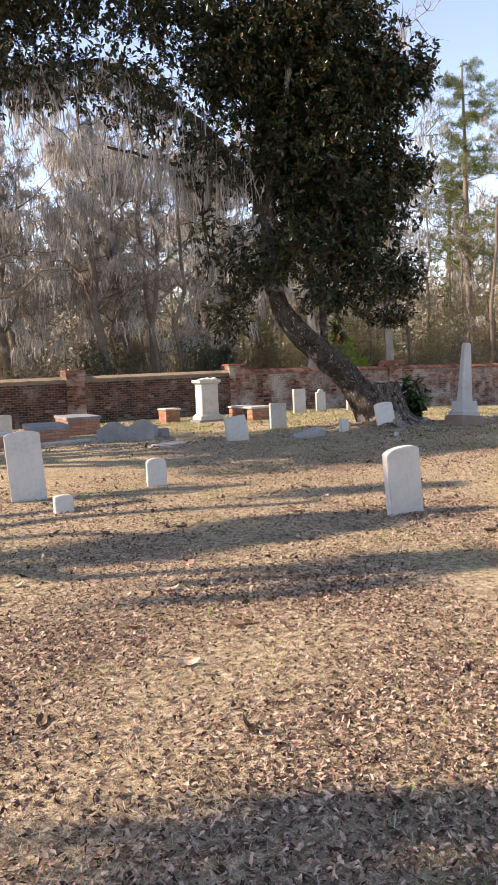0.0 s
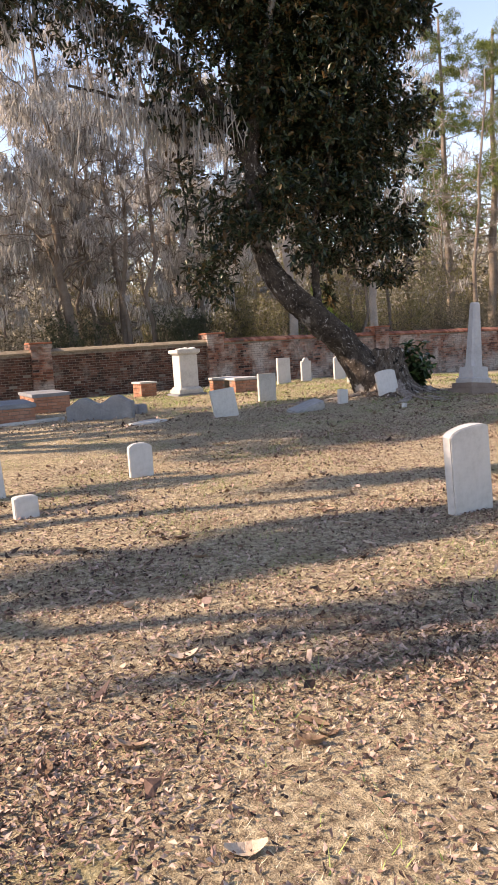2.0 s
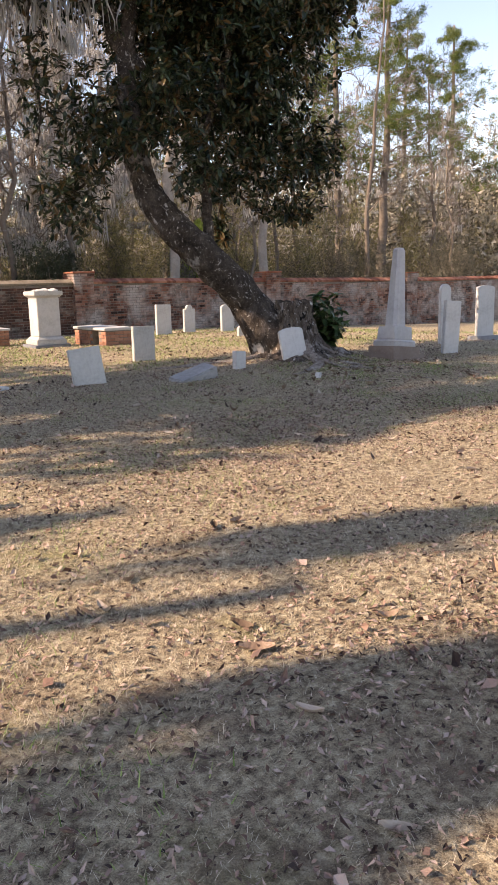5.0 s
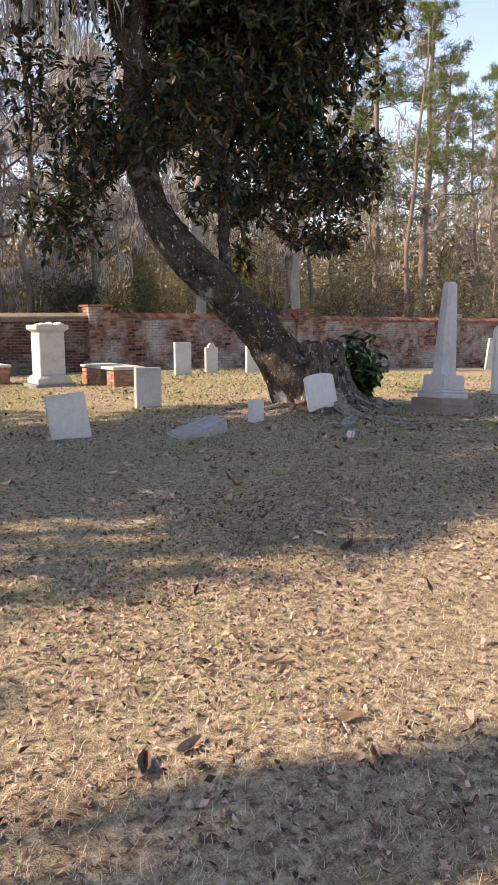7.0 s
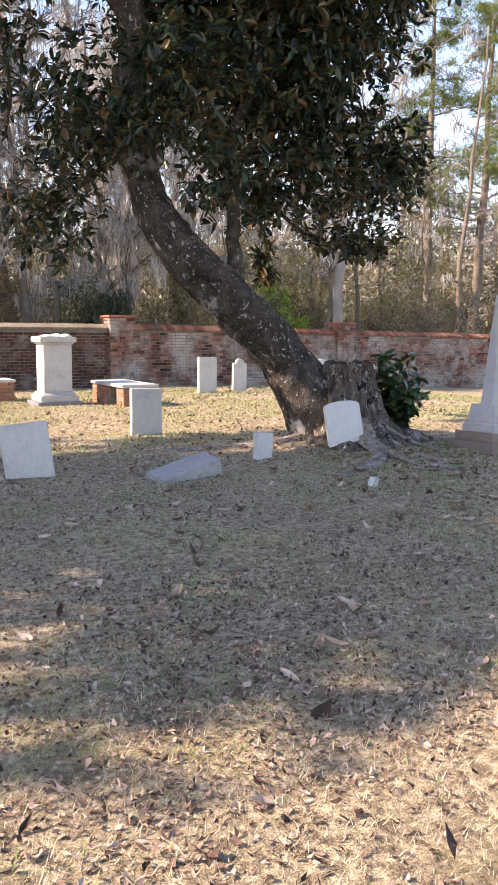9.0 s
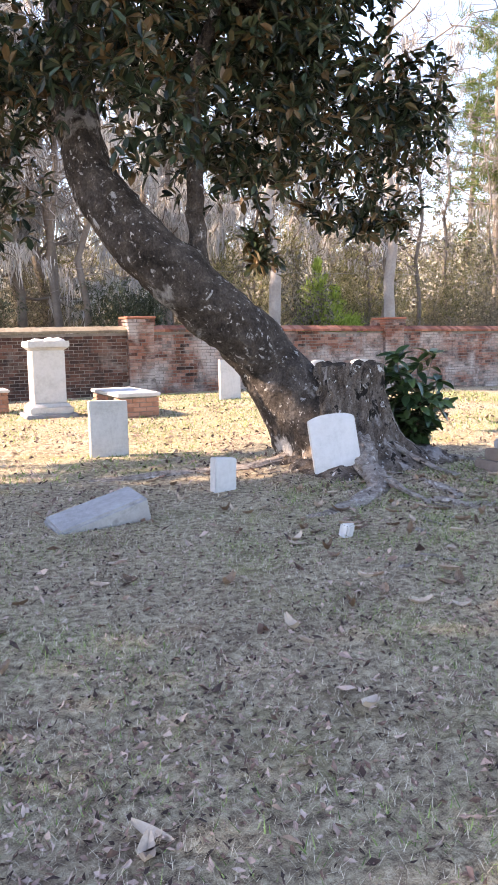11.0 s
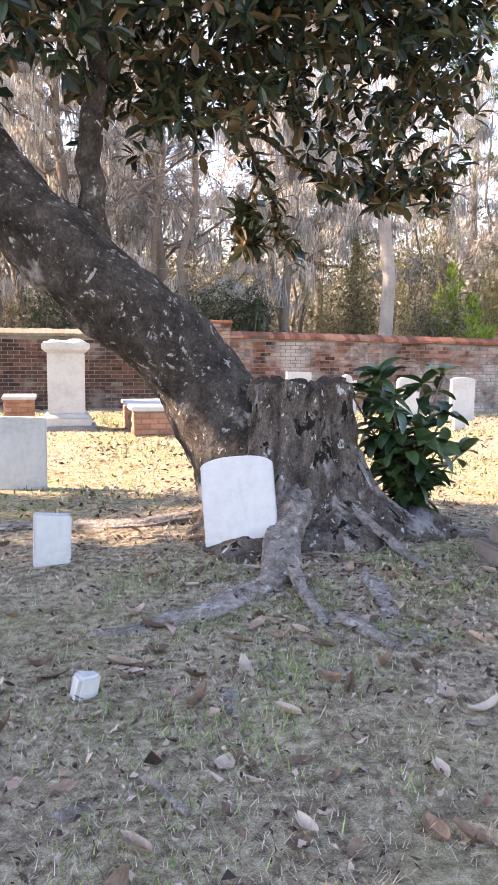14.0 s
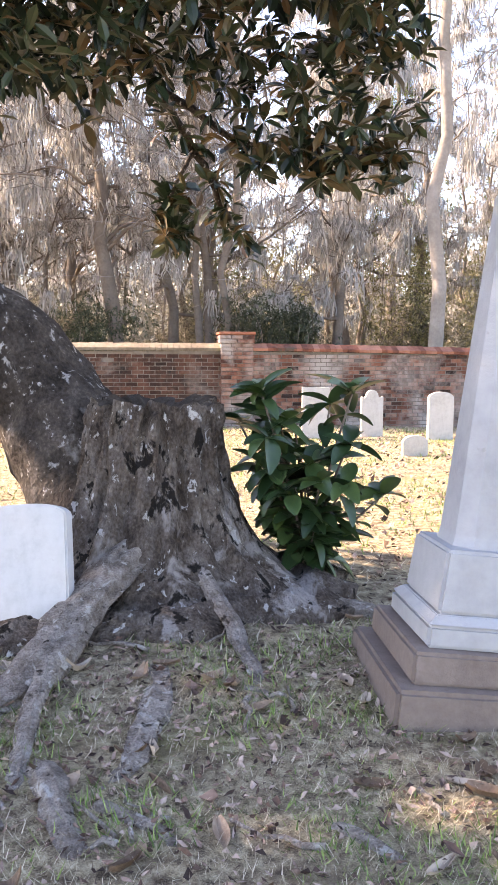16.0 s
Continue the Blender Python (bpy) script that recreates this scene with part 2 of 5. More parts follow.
class Shape:
    """Gathers vertices and faces of one mesh."""

    def __init__(self):
        self.v, self.f, self.n = [], [], 0

    def add(self, verts, faces):
        self.v.append(np.asarray(verts, dtype=float).reshape(-1, 3))
        self.f.extend([tuple(int(i) + self.n for i in q) for q in faces])
        self.n += len(self.v[-1])

    def add_many(self, verts, pattern):
        """verts: k x p x 3; pattern: faces of one item of p vertices."""
        verts = np.asarray(verts, dtype=float)
        k, p = verts.shape[:2]
        base = self.n + np.arange(k) * p
        for q in pattern:
            self.f.extend(map(tuple, (base[:, None] + np.array(q)[None]).tolist()))
        self.v.append(verts.reshape(-1, 3))
        self.n += k * p

    def tube(self, pts, radii, sides=6, cap=True):
        pts = np.asarray(pts, dtype=float)
        k = len(pts)
        radii = np.asarray(radii, dtype=float)
        tan = np.gradient(pts, axis=0)
        tan /= np.linalg.norm(tan, axis=1)[:, None] + 1e-9
        ref = np.array([0.0, 1.0, 0.0]) if abs(tan[0][2]) > 0.6 else np.array([0.0, 0.0, 1.0])
        u = np.cross(tan, ref)
        u /= np.linalg.norm(u, axis=1)[:, None] + 1e-9
        w = np.cross(tan, u)
        a = np.arange(sides) * 2 * math.pi / sides
        ring = pts[:, None] + radii[:, None, None] * (np.cos(a)[None, :, None] * u[:, None] + np.sin(a)[None, :, None] * w[:, None])
        faces = [(i * sides + j, i * sides + (j + 1) % sides, (i + 1) * sides + (j + 1) % sides, (i + 1) * sides + j) for i in range(k - 1) for j in range(sides)]
        if cap:
            faces += [tuple(range(sides))[::-1], tuple((k - 1) * sides + j for j in range(sides))]
        self.add(ring.reshape(-1, 3), faces)

    def mesh(self, name):
        me = bpy.data.meshes.new(name)
        me.from_pydata(np.concatenate(self.v).tolist() if self.v else [], [], self.f)
        me.update()
        return me


def block(bm, lo, hi, bevel=0.0, seg=1):
    """A box with rounded edges, added to bm."""
    r = bmesh.ops.create_cube(bm, size=1.0)
    vs = r["verts"]
    c = [(a + b) / 2 for a, b in zip(lo, hi)]
    for v in vs:
        v.co = Vector([c[k] + v.co[k] * (hi[k] - lo[k]) for k in range(3)])
    if bevel:
        es = list({e for v in vs for e in v.link_edges})
        bmesh.ops.bevel(bm, geom=es, offset=bevel, segments=seg, affect="EDGES")
    return bm


def roughen(bm, amount, scale, seed=0):
    off = Vector((seed * 7.3, seed * 3.1, seed * 1.7))
    for v in bm.verts:
        v.co += noise.noise_vector(v.co * scale + off) * amount
    return bm


def soft(a):
    return math.log1p(math.exp(max(-30, min(30, a * 2)))) / 2


def gz(x, y):
    """Height of the ground."""
    z = -0.012 * soft(y - 18) - 0.040 * soft(x - 15.5) * (1 if x < 40 else 40 / x)
    z = max(z, -1.2)
    d2 = (x - 11.0) ** 2 + (y - 16.5) ** 2
    z += 0.09 * math.exp(-d2 / 1.6)
    return z


def bumps(x, y):
    return 0.012 * noise.noise((x * 0.9, y * 0.9, 0)) + 0.006 * noise.noise((x * 3.1, y * 3.1, 2))


# ---- ground ----
def grid_steps(lo, hi, step, far):
    a = list(np.arange(lo, hi + 1e-6, step))
    d, left, right = step, [], []
    x = lo
    while x > -far:
        d *= 1.35
        x -= d
        left.append(x)
    d, x = step, hi
    while x < far:
        d *= 1.35
        x += d
        right.append(x)
    return left[::-1] + a + right


gx, gy = grid_steps(-3, 20, 0.2, 900), grid_steps(0, 29, 0.2, 900)
gv = [(x, y, gz(x, y) + bumps(x, y)) for y in gy for x in gx]
nx = len(gx)
gf = [(j * nx + i, j * nx + i + 1, (j + 1) * nx + i + 1, (j + 1) * nx + i) for j in range(len(gy) - 1) for i in range(nx - 1)]
GXA, GYA, GZA = np.array(gx), np.array(gy), np.array([v[2] for v in gv]).reshape(len(gy), nx)
gme = bpy.data.meshes.new("ground")
gme.from_pydata(gv, [], gf)
tagged(part_mesh("ground", gme, M_GROUND, smooth=True), "dry winter lawn of straw-coloured grass and fallen leaves", "ground", kind="structure")

# ---- churchyard wall ----
WALL_Y, WALL_T = 28.25, 0.36
PIERS = [-1.35, 5.6 + 0.95, 12.6, 19.85, 27.1, 34.35, 41.6]
PIER_W, COURSE, BRICK_L = 0.63, 0.078, 0.225


def wall_top(x):
    return 1.34 - 0.017 * soft(x - 14)


def wall_base(x):
    return gz(x, WALL_Y) - 0.15


wall = tagged(new("wall_north"), "old whitewash-stained red brick churchyard wall", "wall", kind="structure")

core = bm_new()
for x in np.arange(-12, 50, 1.0):
    block(core, (x, WALL_Y + 0.007, wall_base(x) - 0.4), (x + 1.0, WALL_Y + WALL_T - 0.012, wall_top(x + 0.5) - 0.01))
part("mortar_core", core, M_MORTAR, wall)


def brick_shape(length, height, depth, rng):
    """One brick with chipped, eased edges; front face toward -y, its corner at the origin."""
    e = 0.006
    jit = rng.uniform(-0.003, 0.003, (8, 3))
    v = [(0, 0, 0), (length, 0, 0), (length, 0, height), (0, 0, height)]
    front = [(e, 0, e), (length - e, 0, e), (length - e, 0, height - e), (e, 0, height - e)]
    ring = [(0, e, 0), (length, e, 0), (length, e, height), (0, e, height)]
    back = [(0, depth, 0), (length, depth, 0), (length, depth, height), (0, depth, height)]
    vs = np.array(front + ring + back)
    vs[:8] += jit
    fs = [(0, 1, 2, 3)] + [(4 + k, 4 + (k + 1) % 4, (k + 1) % 4, k) for k in range(4)] + [(8 + k, 8 + (k + 1) % 4, 4 + (k + 1) % 4, 4 + k) for k in range(4)]
    return vs, fs


rngb = np.random.default_rng(3)
loose, loose_dark = Shape(), Shape()
variants = []
for k in range(6):
    vs, fs = brick_shape(BRICK_L - 0.012, COURSE - 0.011, 0.1, rngb)
    me = bpy.data.meshes.new("brick")
    me.from_pydata(vs.tolist(), [], fs)
    me.materials.append(M_BRICKPIECE)
    variants.append(me)
single_bricks = []
x_first, x_last = 2.0, 46.0
for row in range(26):
    z = -0.75 + row * COURSE
    for col in range(int((x_last - x_first) / BRICK_L)):
        x = x_first + col * BRICK_L + (BRICK_L / 2 if row % 2 else 0)
        if z + COURSE > wall_top(x) or z + COURSE < gz(x, WALL_Y) - 0.03:
            continue
        if rngb.random() < 0.012:
            continue
        out = rngb.uniform(-0.004, 0.007)
        if 13.3 < x < 17.3 and z > 0.0 and len(single_bricks) < 290:
            single_bricks.append((x, z, out))
            continue
        vs, fs = brick_shape(BRICK_L - 0.012, COURSE - 0.011, 0.1, rngb)
        (loose_dark if x < 12.5 else loose).add(vs + np.array((x, WALL_Y - out, z)), fs)
tagged(part_mesh("brickwork", loose.mesh("brickwork"), M_BRICK, wall, "weathered red and whitewashed bricks"), kind="stuff")

tagged(part_mesh("brickwork", loose_dark.mesh("brickwork"), M_BRICKDARK, wall, "dark mottled old bricks"), kind="stuff")

coping, coping_old = Shape(), Shape()
for x in np.arange(-12, 48, 0.115):
    z0 = wall_top(x)
    old = x < 12.6
    h = 0.15 + rngb.uniform(-0.006, 0.006)
    o = 0.05 + rngb.uniform(-0.008, 0.008)
    w = 0.111
    prof = [(-o, 0.0), (-o, 0.055), (WALL_T / 2, h), (WALL_T + o, 0.055), (WALL_T + o, 0.0)]
    vs = [(x + dx, WALL_Y + py, z0 + pz) for dx in (0, w) for py, pz in prof]
    fs = [(0, 1, 6, 5), (1, 2, 7, 6), (2, 3, 8, 7), (3, 4, 9, 8), (4, 0, 5, 9), (0, 4, 3, 2, 1), (5, 6, 7, 8, 9)]
    (coping_old if old else coping).add(vs, fs)
tagged(part_mesh("coping", coping.mesh("coping"), M_COPING, wall, "sloped red brick coping"), kind="stuff")
tagged(part_mesh("coping", coping_old.mesh("coping"), M_COPINGOLD, wall, "pale mossy weathered coping"), kind="stuff")

for px in PIERS:
    pz = wall_top(px) + 0.33
    b = bm_new()
    block(b, (px + 0.015, WALL_Y - 0.10, gz(px, WALL_Y) - 0.4), (px + PIER_W - 0.015, WALL_Y + WALL_T + 0.1, pz - 0.02))
    pier = part("pier", b, M_MORTAR, wall, "square red brick pier")
    sh = Shape()
    z = gz(px, WALL_Y) - 0.1
    k = 0
    while z + COURSE < pz:
        n_b = 3 if k % 2 else 2
        grow = 0.03 if z > pz - 0.20 else 0.0
        for i in range(n_b):
            L = (PIER_W + 2 * grow) / n_b
            vs, fs = brick_shape(L - 0.012, COURSE - 0.011, 0.2, rngb)
            sh.add(vs + np.array((px - grow + i * L, WALL_Y - 0.115 - grow - rngb.uniform(0, 0.006), z)), fs)
            vs2 = vs[:, [1, 0, 2]] * np.array((1, 1, 1))
            sh.add(vs2 + np.array((px - grow - 0.004, WALL_Y - 0.1 + i * L, z)), [f[::-1] for f in fs])
            sh.add(vs2 * np.array((-1, 1, 1)) + np.array((px + PIER_W + grow + 0.004, WALL_Y - 0.1 + i * L, z)), fs)
        z += COURSE
        k += 1
    top = bm_new()
    block(top, (px - 0.045, WALL_Y - 0.15, z), (px + PIER_W + 0.045, WALL_Y + WALL_T + 0.14, z + 0.055), 0.012)
    tagged(part_mesh("brickwork", sh.mesh("pier_bricks"), M_BRICK, pier), kind="stuff")
    part("cap", top, M_COPING, pier)


# ---- gravestones ----
def outline(w, h, style):
    """The front outline of a headstone, from the ground up."""
    a = w / 2
    pts = [(-a, -0.12), (a, -0.12)]
    if style == "flat":
        pts += [(a, h - 0.01), (-a, h)]
    elif style == "segment":
        rise = w * 0.13
        pts += [(a * math.cos(math.pi * k / 14), h - rise + rise * math.sin(math.pi * k / 14)) for k in range(15)]
    elif style == "round":
        pts += [(a * math.cos(math.pi * k / 16), h - a + a * math.sin(math.pi * k / 16)) for k in range(17)]
    elif style == "shouldered":
        r, s = a * 0.56, h - w * 0.40
        pts += [(a, s + 0.03), (a * 0.93, s + 0.045), (a * 0.80, s + 0.015), (r + 0.01, s + 0.03)]
        pts += [(r * math.cos(math.pi * k / 12), h - r + r * math.sin(math.pi * k / 12)) for k in range(13)]
        pts += [(-r - 0.01, s + 0.03), (-a * 0.80, s + 0.015), (-a * 0.93, s + 0.045), (-a, s + 0.03)]
    elif style == "low_round":
        rise = w * 0.25
        pts += [(a * math.cos(math.pi * k / 14), h - rise + rise * math.sin(math.pi * k / 14)) for k in range(15)]
    return pts


def slab_bm(w, h, th, style, seed=0, wear=0.004):
    b = bm_new()
    f = b.faces.new([b.verts.new((x, 0, z)) for x, z in outline(w, h, style)])
    r = bmesh.ops.extrude_face_region(b, geom=[f])
    for v in r["geom"]:
        if isinstance(v, bmesh.types.BMVert):
            v.co.y += th
    bmesh.ops.recalc_face_normals(b, faces=b.faces)
    es = [e for e in b.edges if len(e.link_faces) == 2 and e.calc_face_angle(0) > 0.6]
    bmesh.ops.bevel(b, geom=es, offset=0.008, segments=2, affect="EDGES")
    return roughen(b, wear, 9, seed)


def headstone(x, y, w, h, th, style, mat, label, rz=0, lean_back=0, lean_right=0, sink=0.0, name="headstone", group="", plinth=None):
    t = thing(name, label, "gravestone" if name == "headstone" else "footstone", pose(x, y, gz(x, y) - sink, -lean_back, lean_right, rz), group)
    part("slab", slab_bm(w, h, th, style, int(x * 10)), mat, t)
    if plinth:
        pw, ph = plinth
        b = block(bm_new(), (-pw / 2, -0.12, -0.1), (pw / 2, th + 0.12, ph), 0.02, 2)
        part("plinth", roughen(b, 0.006, 6, 3), M_GREYSTONE, t, "dark grey stone plinth")
    return t


headstone(1.70, 11.0, 0.41, 0.83, 0.09, "segment", M_MARBLE, "tall white marble headstone with a gently arched top", 0, 0, -3)
headstone(1.83, 9.85, 0.20, 0.19, 0.11, "segment", M_MARBLE, "small white marble footstone in dry leaves", name="footstone")
headstone(3.33, 11.07, 0.25, 0.36, 0.08, "low_round", M_MARBLE, "low white marble headstone with a rounded top", -6)
headstone(4.53, 7.5, 0.38, 0.65, 0.085, "segment", M_MARBLE, "white marble headstone leaning sideways on the lawn", 0, -4, -7)
headstone(7.05, 16.25, 0.45, 0.52, 0.10, "flat", M_OLDMARBLE, "short weathered white headstone leaning sideways", -12, 6, -7)
headstone(9.28, 18.55, 0.42, 0.62, 0.09, "flat", M_OLDMARBLE, "weathered white headstone with a stained foot", -3)
headstone(9.52, 16.02, 0.20, 0.28, 0.10, "flat", M_MARBLE, "small square white marble footstone near the leaning tree", 4, 0, 2, name="footstone")
headstone(10.57, 15.92, 0.42, 0.54, 0.07, "segment", M_MARBLE, "white marble headstone leaning against the tree stump", -19, 12, -6, -0.01)
headstone(13.86, 25.28, 0.45, 0.83, 0.11, "flat", M_MARBLE, "white headstone with a nearly flat top before the wall", -4, group="row of headstones before the wall")
headstone(14.86, 25.5, 0.37, 0.78, 0.09, "shouldered", M_MARBLE, "white headstone with a shouldered round head", 0, group="row of headstones before the wall")
headstone(15.88, 25.05, 0.42, 0.78, 0.09, "low_round", M_MARBLE, "white headstone with a rounded top before the wall", 0, group="row of headstones before the wall")
headstone(16.95, 25.0, 0.46, 0.80, 0.10, "segment", M_MARBLE, "broad white headstone with a slightly arched top", -3, group="row of headstones before the wall")
headstone(14.6, 22.6, 0.34, 0.27, 0.09, "low_round", M_OLDMARBLE, "low round-topped pale footstone in sunlit grass", name="footstone")
headstone(15.75, 22.9, 0.20, 0.20, 0.08, "flat", M_MARBLE, "small square white footstone before the wall", name="footstone")
headstone(13.6, 15.2, 0.33, 0.93, 0.09, "flat", M_MARBLE, "tall narrow white headstone leaning slightly", -12, 0, 3)
headstone(15.3, 16.7, 0.27, 1.2, 0.08, "round", M_MARBLE, "tall slim white headstone with a round top", -8)
headstone(16.85, 16.85, 0.45, 1.18, 0.10, "segment", M_MARBLE, "tall white headstone set in a dark stone plinth", -12, plinth=(0.66, 0.1))
headstone(27.3, 26.4, 0.38, 1.12, 0.09, "segment", M_OLDMARBLE, "white headstone tilted sideways before the brick wall", 0, 0, 9)
headstone(3.55, 22.8, 0.32, 0.62, 0.09, "segment", M_OLDMARBLE, "pale headstone behind the low tombs", 0)

# small broken marker
mk = thing("stone_marker", "small broken white marble marker in the grass", "marker", pose(9.62, 14.36, gz(9.6, 14.36), 6, 8, 20))
part("stub", roughen(block(bm_new(), (-0.045, -0.035, -0.05), (0.04, 0.035, 0.085), 0.012, 2), 0.012, 14, 2), M_MARBLE, mk)

# fallen block
fb = thing("fallen_headstone", "fallen grey marble headstone lying tilted on the ground", "gravestone", pose(8.30, 15.53, gz(8.2, 15.5) + 0.03, 8, -14, 6))
part("slab", roughen(block(bm_new(), (-0.34, -0.16, -0.16), (0.34, 0.16, 0.10), 0.02, 2), 0.012, 6, 4), M_FALLEN, fb)

# flat ledger
lg = thing("ledger_stone", "small flat white stone lying in the grass", "gravestone", pose(5.63, 16.6, gz(5.6, 16.6), 0, 0, 30))
part("slab", roughen(block(bm_new(), (-0.36, -0.17, -0.06), (0.36, 0.17, 0.04), 0.012, 2), 0.008, 7, 5), M_MARBLE, lg)

# double-humped grey stone
hp = thing("double_headstone", "broad blue-grey stone with two gentle humps", "gravestone", pose(5.3, 18.3, gz(5.3, 18.3), 0, 0, -35))
b = bm_new()
pts = [(-0.66, -0.1), (0.66, -0.1)] + [(0.66 - 1.32 * k / 24, 0.36 + 0.07 * math.cos(k / 24 * 4 * math.pi + math.pi) + 0.05 * (1 - k / 24)) for k in range(25)]
f = b.faces.new([b.verts.new((x, 0, z)) for x, z in pts])
r = bmesh.ops.extrude_face_region(b, geom=[f])
for v in r["geom"]:
    if isinstance(v, bmesh.types.BMVert):
        v.co.y += 0.26
bmesh.ops.recalc_face_normals(b, faces=b.faces)
bmesh.ops.bevel(b, geom=[e for e in b.edges if e.calc_face_angle(0) > 0.6], offset=0.02, segments=2, affect="EDGES")
part("slab", roughen(b, 0.012, 5, 6), M_GREYSTONE, hp)
st = thing("stone_stub", "small rough grey stone stub in the grass", "marker", pose(6.4, 18.9, gz(6.4, 18.9), 0, 0, 15))
part("stub", roughen(block(bm_new(), (-0.13, -0.09, -0.05), (0.13, 0.1, 0.2), 0.03, 2), 0.02, 7, 8), M_GREYSTONE, st)


# ---- box tombs ----
def box_tomb(name, label, x, y, wx, wy, h, rz, brick, slab_mat, slab=0.06, over=0.03, gap=None, pale_sides=False):
    """A brick chest with a stone slab; gap: a broken opening along the -x side."""
    t = thing(name, label, "tomb", pose(x, y, gz(x, y), 0, 0, rz))
    b = bm_new()
    if gap:
        g0, g1 = gap
        block(b, (-wx / 2 + 0.02, -wy / 2 + 0.02, -0.15), (wx / 2 - 0.02, g0, h - slab))
        block(b, (-wx / 2 + 0.02, g1, -0.15), (wx / 2 - 0.02, wy / 2 - 0.02, h - slab))
        block(b, (0.0, g0, -0.15), (wx / 2 - 0.02, g1, h - slab))
    else:
        block(b, (-wx / 2 + 0.02, -wy / 2 + 0.02, -0.15), (wx / 2 - 0.02, wy / 2 - 0.02, h - slab))
    chest = part("chest", b, M_MORTAR, t)
    rng = np.random.default_rng(int(x * 31))
    z = -0.04
    row = 0
    while z + 0.07 < h - slab + 0.03:
        for side in range(3):
            length = wx if side == 0 else wy
            n_b = max(2, round(length / 0.22))
            L = length / n_b
            for i in range(n_b + row % 2):
                a, c = i * L - (L / 2 if row % 2 else 0), (i + 1) * L - (L / 2 if row % 2 else 0)
                a, c = max(a, 0) + 0.005, min(c, length) - 0.005
                if c - a < 0.04:
                    continue
                if gap and side == 1 and a < wy / 2 + gap[1] and c > wy / 2 + gap[0]:
                    continue
                vs, fs = brick_shape(c - a, min(0.067, h - slab - z), 0.05, rng)
                if side == 0:
                    vs = vs + np.array((a - wx / 2, -wy / 2 + rng.uniform(0, 0.004), z))
                elif side == 1:
                    vs = vs[:, [1, 0, 2]] + np.array((-wx / 2 + rng.uniform(0, 0.004), a - wy / 2, z))
                    fs = [q[::-1] for q in fs]
                else:
                    vs = vs[:, [1, 0, 2]] * np.array((-1, 1, 1)) + np.array((wx / 2 - rng.uniform(0, 0.004), a - wy / 2, z))
                me = bpy.data.meshes.new("brick")
                me.from_pydata(vs.tolist(), [], fs)
                part_mesh("brick", me, brick, chest)
        z += 0.076
        row += 1
    s = block(bm_new(), (-wx / 2 - over, -wy / 2 - over, h - slab), (wx / 2 + over, wy / 2 + over, h), 0.012, 2)
    part("slab", roughen(s, 0.006, 5, int(x)), slab_mat, t)
    return t


box_tomb("box_tomb", "low red brick box tomb under a broken white marble slab", 10.98, 23.42, 0.68, 1.6, 0.42, 0, M_TOMBBRICK, M_MARBLE, gap=(-0.42, -0.12))
box_tomb("box_tomb", "small red brick box tomb with a white slab", 9.05, 25.3, 0.48, 0.66, 0.44, 0, M_TOMBBRICK, M_MARBLE, slab=0.05)
box_tomb("box_tomb", "low brick tomb under a blue-grey stone slab", 4.05, 20.5, 0.85, 1.8, 0.40, -6, M_TOMBBRICK, M_GREYSTONE, slab=0.09)
box_tomb("box_tomb", "dark brick box tomb under a grey stone slab", 5.45, 22.9, 0.85, 1.9, 0.48, -4, M_TOMBBRICK, M_GREYSTONE, slab=0.08)
box_tomb("box_tomb", "low brick tomb with a pale slab in the shade", 2.55, 20.3, 0.85, 1.7, 0.34, 0, M_TOMBBRICK, M_OLDMARBLE, slab=0.09)
kb = thing("grave_kerb", "low pale stone kerb edging a grave plot", "kerb", pose(4.2, 19.3, gz(4.2, 19.3), 0, 0, 14))
part("kerb", roughen(block(bm_new(), (-0.75, -0.06, -0.1), (0.75, 0.06, 0.06), 0.01), 0.006, 5, 3), M_OLDMARBLE, kb)

# ---- pedestal monument ----
mo = thing("pedestal_monument", "white marble pedestal monument with a moulded cap", "monument", pose(9.78, 23.95, gz(9.7, 24) - 0.02, 0, 0, -2))


def tier(b, half, z0, z1, half_top=None, bevel=0.012):
    ht = half if half_top is None else half_top
    r = bmesh.ops.create_cube(b, size=1.0)
    for v in r["verts"]:
        hh = ht if v.co.z > 0 else half
        v.co = Vector((math.copysign(hh, v.co.x), math.copysign(hh, v.co.y), z1 if v.co.z > 0 else z0))
    if bevel:
        bmesh.ops.bevel(b, geom=list({e for v in r["verts"] for e in v.link_edges}), offset=bevel, segments=2, affect="EDGES")
    return b


part("base", tier(bm_new(), 0.43, -0.1, 0.09), M_GREYSTONE, mo, "grey stone base")
part("plinth", tier(tier(bm_new(), 0.36, 0.09, 0.20), 0.345, 0.2, 0.27, 0.285), M_OLDMARBLE, mo)
part("die", tier(bm_new(), 0.27, 0.27, 1.16), M_MARBLE, mo)
part("cap", tier(tier(bm_new(), 0.275, 1.16, 1.21, 0.33), 0.345, 1.21, 1.31), M_MARBLE, mo)
rr = random.Random(5)
for k in range(9):
    rub = bm_new()
    bmesh.ops.create_icosphere(rub, subdivisions=2, radius=rr.uniform(0.05, 0.09), matrix=Matrix.Translation((rr.uniform(-0.24, 0.24), rr.uniform(-0.22, 0.22), 1.315)) @ Matrix.Diagonal((1.4, 1.2, 0.55, 1)))
    part("broken_stone", roughen(rub, 0.03, 9, k), M_MARBLE, mo, "rough broken white stone")

